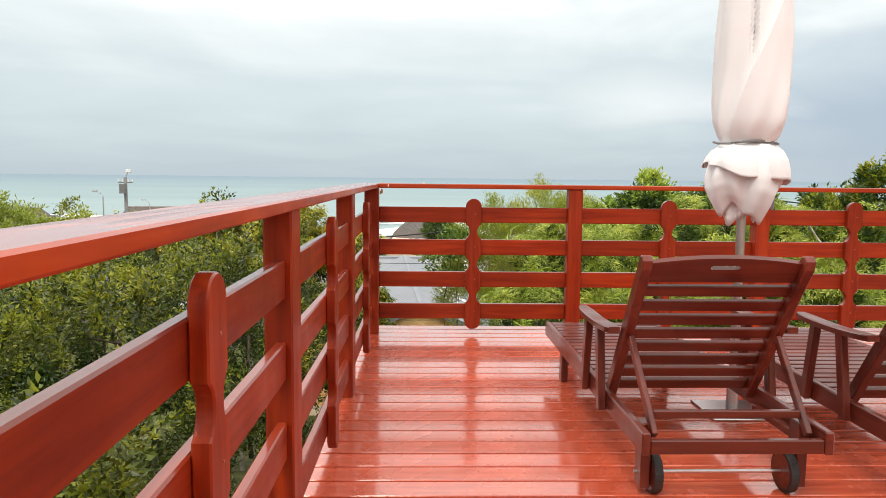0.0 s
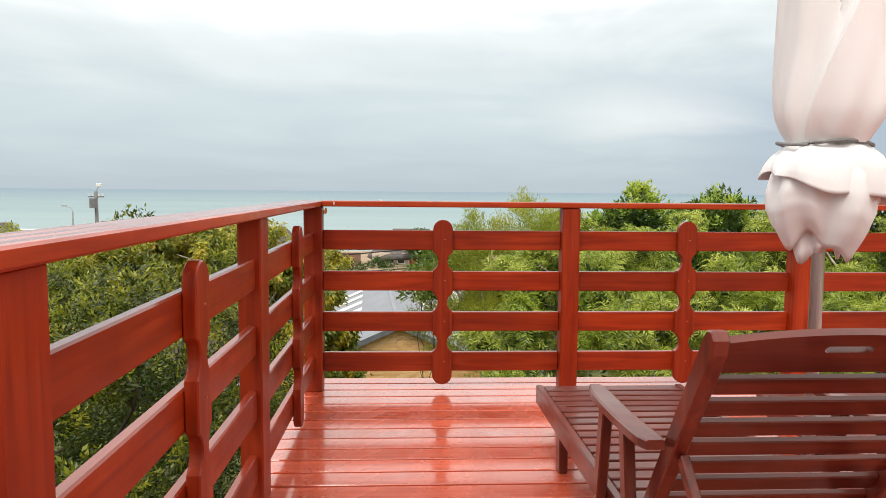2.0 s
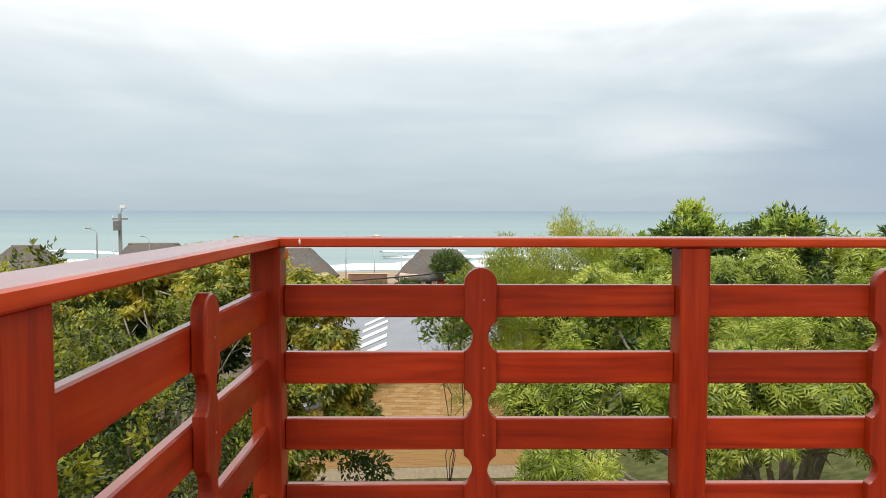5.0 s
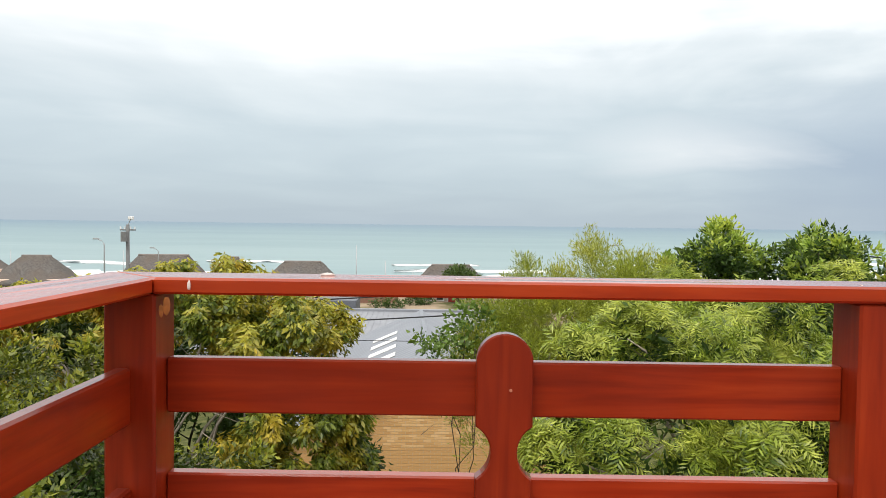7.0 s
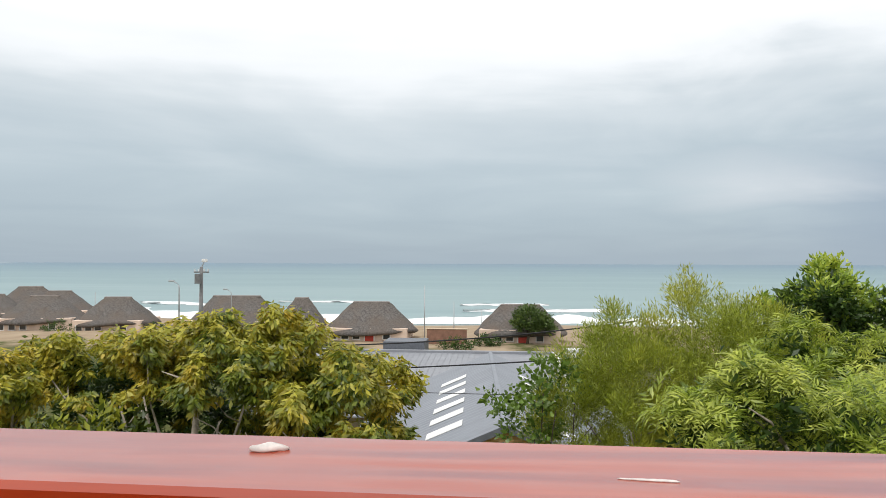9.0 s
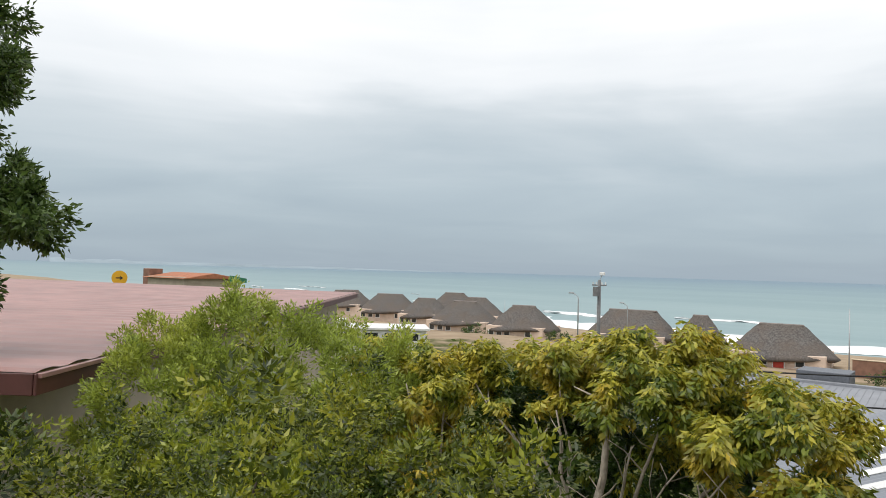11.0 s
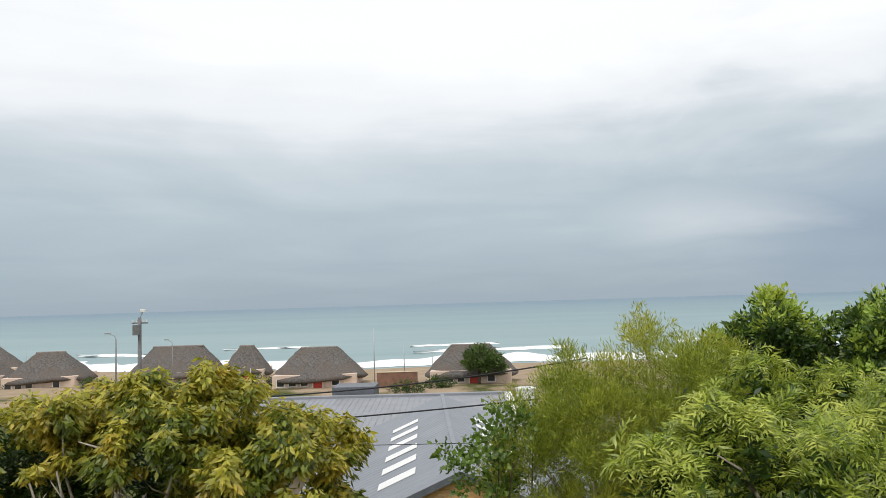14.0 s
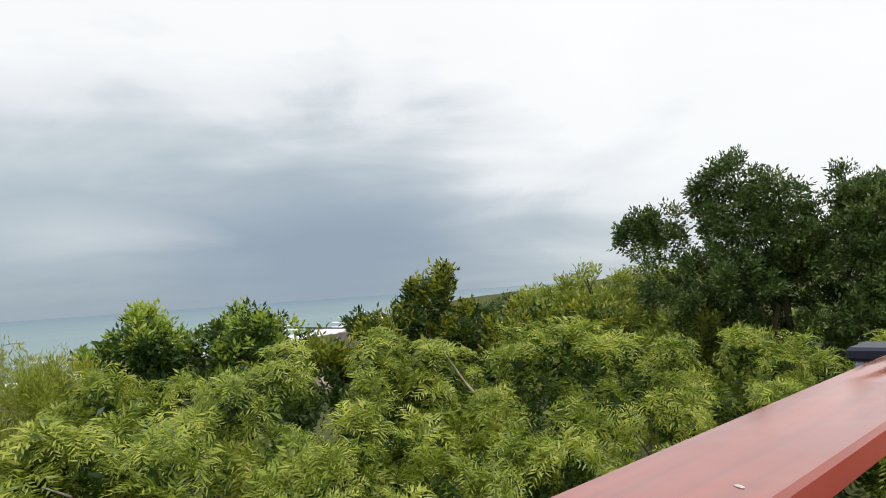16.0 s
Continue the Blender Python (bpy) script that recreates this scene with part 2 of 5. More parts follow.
def leaf_mat(name, dark, mid, tip, tip_share, clump=1.2, glow=0.34, rough=0.36):
    """Leaf colour: random per leaf, with sprays of paler young leaves."""
    w = Mat(name, rough, 0, 0.5, "World")
    per = w.ramp(w.island(), [(0.0, dark), (0.6, mid), (1.0, tuple(c * 1.25 for c in mid))])
    spray = w.ramp(w.noise(clump, 3), [(0.62 - tip_share, 0.0), (0.80 - tip_share, 1.0)])
    w2 = w.math("MULTIPLY", spray, w.ramp(w.island(), [(0.0, 0.35), (1.0, 1.0)]))
    col = w.mix(w2, per, tip)
    w.colour(col)
    w.through_light(glow, col)
    return w.m


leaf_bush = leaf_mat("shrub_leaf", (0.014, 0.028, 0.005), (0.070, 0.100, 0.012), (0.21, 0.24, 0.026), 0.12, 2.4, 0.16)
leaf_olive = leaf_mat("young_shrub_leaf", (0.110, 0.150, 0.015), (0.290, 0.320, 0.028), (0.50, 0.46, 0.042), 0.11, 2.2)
leaf_broad = leaf_mat("broad_sapling_leaf", (0.060, 0.120, 0.020), (0.150, 0.240, 0.035), (0.28, 0.36, 0.05), 0.08, 2.0)
leaf_yellow = leaf_mat("yellow_tip_leaf", (0.050, 0.090, 0.014), (0.200, 0.245, 0.028), (0.74, 0.54, 0.055), 0.19, 2.4)
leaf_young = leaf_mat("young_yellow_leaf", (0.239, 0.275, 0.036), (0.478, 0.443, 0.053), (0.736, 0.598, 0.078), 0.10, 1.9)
leaf_wispy = leaf_mat("wispy_leaf", (0.192, 0.243, 0.028), (0.358, 0.410, 0.046), (0.563, 0.550, 0.070), 0.16, 1.3)
leaf_fern = leaf_mat("feathery_leaf", (0.090, 0.155, 0.020), (0.340, 0.425, 0.050), (0.72, 0.76, 0.15), 0.16, 2.6, 0.38, 0.32)
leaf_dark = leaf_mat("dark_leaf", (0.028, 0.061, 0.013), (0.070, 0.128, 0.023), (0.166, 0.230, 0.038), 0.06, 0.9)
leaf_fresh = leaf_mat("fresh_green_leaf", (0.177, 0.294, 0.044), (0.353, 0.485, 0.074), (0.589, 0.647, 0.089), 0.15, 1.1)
leaf_deep = leaf_mat("deep_green_leaf", (0.040, 0.075, 0.020), (0.105, 0.165, 0.036), (0.20, 0.26, 0.055), 0.08, 0.8, 0.3)
leaf_grey = leaf_mat("grey_green_leaf", (0.173, 0.224, 0.038), (0.363, 0.432, 0.069), (0.587, 0.605, 0.104), 0.12, 1.1)
bark = plain("pale_bark", (0.38, 0.33, 0.27), 0.85, 0, 0.35, 9, 0.3, 0.5)
bark_dark = plain("dark_bark", (0.09, 0.07, 0.05), 0.9, 0, 0.35, 9, 0.3, 0.5)

thatch = Mat("weathered_thatch", 0.95, 0, 0.1)
straw = thatch.noise(1.6, 6, (4, 4, 0.35), 0.3, 0.65)
thatch.colour(thatch.mix(thatch.ramp(thatch.noise(0.5, 4), [(0.4, 0.0), (0.7, 0.7)]), thatch.ramp(straw, [(0.3, (0.065, 0.059, 0.056)), (0.7, (0.21, 0.195, 0.182))]), (0.16, 0.125, 0.10)))
thatch.bump(straw, 0.8, 0.08)
thatch = thatch.m
thatch_ridge = plain("ridge_mortar", (0.23, 0.20, 0.18), 0.9, 0, 0.25, 3)
hut_wall = plain("cream_plaster", (0.66, 0.52, 0.42), 0.85, 0, 0.10, 1.5)
white_paint = plain("white_paint", (0.78, 0.77, 0.75), 0.6, 0, 0.08, 2)
red_paint = plain("red_door_paint", (0.50, 0.05, 0.03), 0.5)
glass_dark = plain("window_glass", (0.03, 0.035, 0.04), 0.08, 0, 0.2, 2, 0.8)
grey_roof = plain("grey_roof_sheet", (0.22, 0.235, 0.265), 0.45, 0.0, 0.10, 0.9)
grey_light = plain("pale_roof_sheet", (0.26, 0.27, 0.295), 0.5, 0.0, 0.10, 0.9)
grey_dark = plain("dark_grey_barge", (0.13, 0.14, 0.16), 0.5)
sky_sheet = plain("white_skylight_sheet", (0.80, 0.80, 0.78), 0.5, 0, 0.06, 2)
maroon_roof = plain("maroon_roof_sheet", (0.34, 0.185, 0.165), 0.42, 0, 0.22, 0.8)
maroon_dark = plain("maroon_fascia", (0.10, 0.035, 0.03), 0.5)
beige_wall = plain("beige_plaster", (0.42, 0.36, 0.28), 0.85, 0, 0.15, 1.2)
orange_roof = plain("orange_tile", (0.42, 0.16, 0.08), 0.8, 0, 0.25, 3)
green_paint = plain("green_fascia", (0.03, 0.20, 0.10), 0.5)
yellow_paint = plain("yellow_sign_paint", (0.80, 0.42, 0.02), 0.5, 0, 0.05)
black_paint = plain("black_paint", (0.02, 0.02, 0.02), 0.5)
pole_grey = plain("weathered_pole", (0.19, 0.19, 0.19), 0.8, 0, 0.2, 4)
galvanised = plain("galvanised_steel", (0.45, 0.46, 0.47), 0.5, 0.6, 0.1, 5)
cable_mat = plain("black_cable", (0.015, 0.015, 0.017), 0.6)
brick_mat = Mat("orange_face_brick", 0.85, 0, 0.2)
brick_mat.colour(brick_mat.mix(brick_mat.ramp(brick_mat.noise(30, 3), [(0.4, 0.0), (0.8, 0.35)]), brick_mat.ramp(brick_mat.random(), [(0.0, (0.64, 0.36, 0.15)), (0.5, (0.76, 0.47, 0.21)), (1.0, (0.84, 0.56, 0.29))]), (0.56, 0.31, 0.15)))
brick_mat = brick_mat.m
brown_brick = plain("brown_brick", (0.24, 0.13, 0.09), 0.9, 0, 0.25, 2)
mortar = plain("mortar", (0.62, 0.50, 0.36), 0.95, 0, 0.15, 8)

earth = Mat("coastal_ground", 0.95, 0, 0.1, "World")
sandy = earth.ramp(earth.noise(0.35, 6), [(0.3, (0.30, 0.225, 0.15)), (0.7, (0.41, 0.32, 0.225))])
scrub = earth.ramp(earth.noise(2.5, 5), [(0.3, (0.045, 0.06, 0.018)), (0.7, (0.14, 0.14, 0.05))])
sepe = earth.t.nodes.new("ShaderNodeSeparateXYZ")
earth.link(earth.vec, sepe.inputs[0])
near = earth.math("DIVIDE", earth.math("SUBTRACT", sepe.outputs[1], 60.0), 16.0)
near = earth.math("SUBTRACT", near, earth.math("MAXIMUM", earth.math("MULTIPLY", earth.math("SUBTRACT", sepe.outputs[0], 22.0), 0.12), 0.0))
mask = earth.math("ADD", near, earth.math("MULTIPLY", earth.math("SUBTRACT", earth.noise(0.16, 5), 0.5), 3.4))
earth.colour(earth.mix(earth.ramp(mask, [(0.2, 0.0), (0.6, 1.0)]), scrub, sandy))
earth.bump(earth.noise(1.2, 6), 0.6, 0.3)
earth = earth.m

sea_mat = Mat("turquoise_sea", 0.38, 0, 0.22, "World")
depth = sea_mat.noise(0.006, 4, (0.35, 1.6, 1))
swell = sea_mat.noise(0.05, 5, (0.25, 2.2, 1))
seps = sea_mat.t.nodes.new("ShaderNodeSeparateXYZ")
sea_mat.link(sea_mat.vec, seps.inputs[0])
offshore = sea_mat.math("ADD", sea_mat.math("DIVIDE", sea_mat.math("SUBTRACT", seps.outputs[1], 150.0), 2200.0), sea_mat.math("MULTIPLY", sea_mat.math("SUBTRACT", depth, 0.5), 0.5))
body = sea_mat.ramp(offshore, [(0.0, (0.235, 0.335, 0.34)), (0.12, (0.18, 0.28, 0.295)), (0.4, (0.128, 0.222, 0.262)), (1.0, (0.088, 0.172, 0.24))])
sea_mat.colour(sea_mat.mix(sea_mat.ramp(swell, [(0.50, 0.0), (0.75, 0.30)]), body, (0.33, 0.43, 0.43)))
sea_mat.bump(swell, 0.35, 0.6)
sea_mat = sea_mat.m
foam_mat = plain("white_foam", (0.86, 0.88, 0.88), 0.8, 0, 0.1, 0.4, 0.2, 0, "World")
haze_mat = plain("hazy_far_coast", (0.30, 0.36, 0.40), 1.0, 0, 0.12, 0.004, 0.0, 0, "World")

# ---- building blocks ----


def data_from(name, verts, faces, mat, smooth=False):
    me = bpy.data.meshes.new(name)
    me.from_pydata([tuple(v) for v in verts], [], [tuple(f) for f in faces])
    me.materials.append(mat)
    if smooth:
        me.polygons.foreach_set("use_smooth", [True] * len(me.polygons))
    me.update()
    return me


def part(name, bm, mat, parent=None, label="", m=None, smooth=False):
    """Links a bmesh (or ready mesh data) as one object, under parent if given."""
    if isinstance(bm, bmesh.types.BMesh):
        me = bpy.data.meshes.new(name)
        bm.to_mesh(me)
        bm.free()
        me.materials.append(mat)
        if smooth:
            me.polygons.foreach_set("use_smooth", [True] * len(me.polygons))
    else:
        me = bm
    ob = new(name, me)
    if m is not None:
        ob.matrix_basis = m
    if parent is not None:
        ob.parent = parent
    if label:
        ob["label"] = label
    return ob


def thing(name, label, category, m=None, group="", kind=""):
    ob = new(name)
    ob.empty_display_size = 0.2
    if m is not None:
        ob.matrix_basis = m
    return tagged(ob, label, category, group, kind)


def box(sx, sy, sz, bevel=0.004, centre=(0, 0, 0)):
    bm = bmesh.new()
    bmesh.ops.create_cube(bm, size=1.0)
    bmesh.ops.scale(bm, vec=(sx, sy, sz), verts=bm.verts)
    if bevel:
        bmesh.ops.bevel(bm, geom=list(bm.edges), offset=bevel, segments=1, affect="EDGES")
    bmesh.ops.translate(bm, vec=centre, verts=bm.verts)
    return bm


def span(x0, x1, y0, y1, z0, z1, bevel=0.004):
    return box(x1 - x0, y1 - y0, z1 - z0, bevel, ((x0 + x1) / 2, (y0 + y1) / 2, (z0 + z1) / 2))


def beam(a, b, w, h, bevel=0.004):
    """A beam from a to b, w across and h deep, its depth kept upright."""
    a, b = Vector(a), Vector(b)
    d = b - a
    bm = box(w, d.length, h, bevel)
    q = d.to_track_quat("Y", "Z").to_matrix().to_4x4()
    bmesh.ops.transform(bm, matrix=Matrix.Translation((a + b) / 2) @ q, verts=bm.verts)
    return bm


def prism(outline, axis, lo, hi, bevel=0.0):
    """A flat outline of (u, v) pairs made thick along axis 0, 1 or 2."""
    bm = bmesh.new()

    def place(u, v, w):
        return {0: (w, u, v), 1: (u, w, v), 2: (u, v, w)}[axis]
    a = [bm.verts.new(place(u, v, lo)) for u, v in outline]
    b = [bm.verts.new(place(u, v, hi)) for u, v in outline]
    bm.faces.new(a)
    bm.faces.new(b[::-1])
    n = len(a)
    for i in range(n):
        bm.faces.new((a[i], b[i], b[(i + 1) % n], a[(i + 1) % n]))
    bmesh.ops.recalc_face_normals(bm, faces=bm.faces)
    if bevel:
        sharp = [e for e in bm.edges if len(e.link_faces) == 2 and e.calc_face_angle(0) > 1.0]
        bmesh.ops.bevel(bm, geom=sharp, offset=bevel, segments=1, affect="EDGES")
    return bm


def tube_data(paths, sides=7):
    """Tapered tubes: each path is a list of (point, radius)."""
    verts, faces = [], []
    for path in paths:
        base = len(verts)
        for i, (p, r) in enumerate(path):
            p = Vector(p)
            a, b = Vector(path[max(i - 1, 0)][0]), Vector(path[min(i + 1, len(path) - 1)][0])
            d = (b - a).normalized() if (b - a).length > 1e-6 else Vector((0, 0, 1))
            u = d.orthogonal().normalized()
            v = d.cross(u)
            for k in range(sides):
                t = 2 * math.pi * k / sides
                verts.append(p + r * (math.cos(t) * u + math.sin(t) * v))
        for i in range(len(path) - 1):
            for k in range(sides):
                j = (k + 1) % sides
                faces.append((base + i * sides + k, base + i * sides + j, base + (i + 1) * sides + j, base + (i + 1) * sides + k))
        faces.append(tuple(base + k for k in range(sides))[::-1])
        last = base + (len(path) - 1) * sides
        faces.append(tuple(last + k for k in range(sides)))
    return verts, faces


def tube(name, paths, mat, parent=None, sides=7, label=""):
    v, f = tube_data(paths, sides)
    return part(name, data_from(name, v, f, mat, True), mat, parent, label)


def rod(a, b, r, sides=12):
    v, f = tube_data([[(a, r), (b, r)]], sides)
    bm = bmesh.new()
    vs = [bm.verts.new(p) for p in v]
    for q in f:
        bm.faces.new([vs[i] for i in q])
    return bm


# ---- ground, sea, shore ----
FLOOR = -0.03
SEA = -11.0


def coast(x):
    return 143 + 0.16 * abs(min(x, 0)) + 0.75 * max(x - 45, 0) ** 0.97 + 4 * math.sin(x * 0.035) + 2.0 * math.sin(x * 0.11 + 1)


def ground_z(x, y):
    c = coast(max(min(x, 3000), -3000)) - 143
    yy = y - c * min(max((y - 60) / 60, 0), 1)
    z = float(np.interp(yy, [-60, 6, 10, 17, 40, 60, 77, 84, 96, 112, 128, 143, 175, 400], [3, -2.6, -3.3, -4.6, -6.0, -6.4, -6.6, -7.0, -8.3, -9.6, -10.5, -11.05, -13, -30]))
    hollow = min(max((15 - x) / 6, 0), 1) * min(max((x + 20) / 5, 0), 1)
    z += hollow * float(np.interp(yy, [11, 17, 25, 40, 60, 70], [0, -0.8, -2.7, -2.8, -2.4, 0]))
    hill = min(max((x - 45) / 120, 0), 1) * min(max((230 - y + c) / 120, 0), 1)
    z += 0.22 * min(max(x - 150, 0), 120) * min(max((95 - y) / 40, 0), 1)
    if yy < 130:
        z += 5.0 * hill * hill * (3 - 2 * hill) * min(max((130 - yy) / 40, 0), 1)
        z += 0.25 * noise.noise((x * 0.08, y * 0.08, 0)) + 0.12 * noise.noise((x * 0.4, y * 0.4, 3))
    return z


xs = sorted({round(v, 2) for v in list(np.linspace(-130, 170, 121)) + [s * v for s in (-1, 1) for v in (210, 260, 330, 450, 700, 1200, 2200, 4500)]})
ys = [-4500, -1500, -500, -200, -90, -45, -20] + [round(v, 2) for v in np.linspace(-8, 180, 96)] + [200, 230, 270, 330, 420, 600, 900, 1500, 2400, 3600]
gv = [(x, y, ground_z(x, y)) for y in ys for x in xs]
nx = len(xs)
gf = [(j * nx + i, j * nx + i + 1, (j + 1) * nx + i + 1, (j + 1) * nx + i) for j in range(len(ys) - 1) for i in range(nx - 1)]
tagged(part("ground", data_from("ground", gv, gf, earth, True), earth), "sandy scrub-covered coastal slope running down to a beach", "ground", kind="structure")

sv = [(x, y, SEA) for y in (95, 200, 400, 900, 2000, 4600) for x in (-4600, -1500, -300, 0, 300, 1500, 4600)]
sf = [(j * 7 + i, j * 7 + i + 1, (j + 1) * 7 + i + 1, (j + 1) * 7 + i) for j in range(5) for i in range(6)]
tagged(part("water", data_from("water", sv, sf, sea_mat), sea_mat), "pale turquoise sea reaching the horizon under cloud", "sea", kind="structure")


def surf():
    """Rows of broken white water with ragged edges, following the shore."""
    verts, faces = [], []
    bands = [(0, 21, 0.10, 0.35), (36, 13, 0.48, 0.6), (62, 8, 0.60, 0.4), (98, 4, 0.68, 0.3)]
    for off, wide, gap, crest in bands:
        step = 2.5
        x = -330.0
        prev = None
        while x < 420:
            g = noise.noise((x * 0.03, off * 1.7, 2)) * 0.5 + 0.5
            if g > gap:
                a = coast(x) + off + 5 * noise.noise((x * 0.05, off, 5)) + 2.6 * noise.noise((x * 0.33, off, 1))
                w = wide * ((0.35 if off == 0 else 0.04) + 0.9 * min(1, (g - gap) * 3)) * (0.7 + 0.5 * noise.noise((x * 0.12, off, 9)))
                row = []
                for k, s in enumerate((0, 0.3, 0.55, 0.8, 1.0)):
                    lift = crest * math.sin(math.pi * s) + 0.3 * (s == 0.8) * max(0, noise.noise((x * 0.3, off, 4)))
                    verts.append((x, a + w * s + 2.4 * noise.noise((x * 0.3, s * 5, off)), SEA + 0.06 + lift))
                    row.append(len(verts) - 1)
                if prev:
                    for k in range(4):
                        faces.append((prev[k], row[k], row[k + 1], prev[k + 1]))
                prev = row
            else:
                prev = None
            x += step
    tagged(part("surf", data_from("surf", verts, faces, foam_mat, True), foam_mat), "white breaking waves and foam along the beach", "surf", kind="stuff")


surf()


def far_coast():
    verts, faces = [], []
    n = 60
    for i in range(n + 1):
        a = radians(-66 + 30 * i / n)
        r = 3900
        h = 26 * (1 - i / n) ** 0.6 * (0.75 + 0.5 * noise.noise((i * 0.4, 0, 0)))
        for dr, z in ((0, SEA - 1), (60, SEA + h * 0.8), (200, SEA + h), (500, SEA - 1)):
            verts.append(((r + dr) * math.sin(a), (r + dr) * math.cos(a), z))
    for i in range(n):
        for k in range(3):
            faces.append((i * 4 + k, i * 4 + k + 1, (i + 1) * 4 + k + 1, (i + 1) * 4 + k))
    tagged(part("backdrop", data_from("backdrop", verts, faces, haze_mat, True), haze_mat), "hazy far coast across the bay", "coast", kind="structure")


far_coast()

# ---- the deck ----
DECK_X0, DECK_X1, DECK_Y0, DECK_Y1 = -0.16, 7.36, -2.4, 5.680
POST, BAY = 0.105, 1.42
floor = thing("floor", "red-stained wet timber deck of narrow boards", "deck", kind="structure")
for y in (-1.9, 0.4, 2.6, 4.0, 5.35):
    part("joist", span(DECK_X0 + 0.02, DECK_X1 - 0.02, y - 0.025, y + 0.025, FLOOR - 0.20, FLOOR - 0.048, 0.003), wood_x, floor)
for x, y in ((0.0, 5.3), (3.5, 5.3), (7.2, 5.3), (0.0, 1.5), (7.2, 1.5)):
    part("stilt", span(x - 0.07, x + 0.07, y - 0.07, y + 0.07, ground_z(x, y) - 0.3, FLOOR - 0.05, 0.004), wood_z, floor)

house_wall = thing("wall_south", "plain pale plastered house wall behind the deck", "wall", kind="structure")
part("wall_panel", span(-0.6, 7.8, -2.75, -2.45, -3.2, 2.7, 0.01), hut_wall, house_wall)

# railing along the sea side and along the left side
RAIL_TOPS = (0.927, 0.683, 0.439, 0.195)
RAIL_H, RAIL_T = 0.116, 0.032
CAP_Z0, CAP_Z1, CAP_W = 1.066, 1.10, 0.152


def baluster_outline():
    """Board with rounded ends and a scooped waist between each two rails."""
    lo, hi, half = 0.006, 0.992, 0.058
    waists = [0.5 * (RAIL_TOPS[i] - RAIL_H + RAIL_TOPS[i + 1]) for i in range(3)]
    right = [(half * math.sin(q), lo + half - half * math.cos(q)) for q in np.linspace(0.12, 1.57, 9)]
    h, p = 0.054, 0.031
    R2 = (h * h + p * p) / (2 * p)
    for c in reversed(waists):
        for d in np.linspace(-h, h, 13):
            right.append((half - (math.sqrt(R2 * R2 - d * d) - (R2 - p)), c + d))
    right += [(half * math.sin(q), hi - half + half * math.cos(q)) for q in np.linspace(1.57, 0.12, 9)]
    return right + [(-w, z) for w, z in reversed(right)]


rail_far = thing("railing", "red-stained timber deck railing facing the sea", "railing")
part("cap", prism([(0.0015, 5.365), (DECK_X1, 5.365), (DECK_X1, 5.365 + CAP_W), (-CAP_W + 0.0015, 5.365 + CAP_W)], 2, CAP_Z0, CAP_Z1, 0.005), cap_x, rail_far, "wet, worn flat handrail cap")
posts_far = [(-POST, 0.0)] + [(BAY * i - 0.005, BAY * i - 0.005 + POST) for i in range(1, 6)]
for x0, x1 in posts_far:
    part("post", span(x0, x1, 5.372, 5.372 + POST, FLOOR - 0.0, CAP_Z0 - 0.001, 0.005), wood_z, rail_far)
for (a0, a1), (b0, b1) in zip(posts_far, posts_far[1:]):
    for top in RAIL_TOPS:
        part("rail", span(a1 + 0.001, b0 - 0.001, 5.427, 5.427 + RAIL_T, top - RAIL_H, top, 0.004), wood_x, rail_far)
bal = prism(baluster_outline(), 1, 5.388, 5.4262, 0.003)
bal_me = bpy.data.meshes.new("ornamental_baluster")
bal.to_mesh(bal_me)
bal.free()
bal_me.materials.append(wood_z)
for (a0, a1), (b0, b1) in zip(posts_far, posts_far[1:]):
    c = (a1 + b0) / 2
    part("ornamental_baluster", bal_me, wood_z, rail_far, "scalloped flat board with rounded ends", Matrix.Translation((c, 0, 0)))

screw_me = bpy.data.meshes.new("screw")
sb = rod((0, 0, 0), (0, -0.0022, 0), 0.0033, 10)
sb.to_mesh(screw_me)
sb.free()
screw_me.materials.append(plug_mat)
for bo in [o for o in rail_far.children if o.name.startswith("ornamental")]:
    for top in RAIL_TOPS:
        part("screw", screw_me, plug_mat, bo, "", Matrix.Translation((0.012, 5.3878, top - 0.05)))

rail_left = thing("railing", "red-stained timber railing along the side of the deck", "railing")
part("cap", prism([(-CAP_W, DECK_Y0), (0.0, DECK_Y0), (0.0, 5.3635), (-CAP_W, 5.3635 + CAP_W)], 2, CAP_Z0, CAP_Z1, 0.005), cap_y, rail_left, "wet, worn flat handrail cap")
LEFT_BAY, SET = 1.64, -0.026
FACE, SIDE_W, SIDE_L, SAG = -0.046, 0.085, 0.14, 0.010
lefts = [5.372] + [3.83 - LEFT_BAY * i for i in range(4)]
boards_at = [4.66, 3.055, 1.40, -0.24]
for y0 in lefts[1:]:
    part("post", span(SET - SIDE_W, SET, y0, y0 + SIDE_L, FLOOR, CAP_Z0 - 0.001, 0.006), wood_z, rail_left)
bal2 = prism(baluster_outline(), 0, FACE + 0.0008, FACE + 0.038, 0.004)
bal2_me = bpy.data.meshes.new("ornamental_baluster")
bal2.to_mesh(bal2_me)
bal2.free()
bal2_me.materials.append(wood_z)
for a, b, mid_y in zip(lefts, lefts[1:], boards_at):
    for top in RAIL_TOPS:
        part("rail", span(FACE - RAIL_T, FACE, b + SIDE_L + 0.001, a - 0.001, top - SAG - RAIL_H, top - SAG, 0.005), wood_y, rail_left)
    part("ornamental_baluster", bal2_me, wood_z, rail_left, "scalloped flat board with rounded ends", Matrix.Translation((0, mid_y, 0)))

for bo in [o for o in rail_left.children if o.name.startswith("ornamental")]:
    for top in RAIL_TOPS:
        part("screw", screw_me, plug_mat, bo, "", pose(FACE + 0.0382, 0.010, top - 0.05, 0, 0, 90))
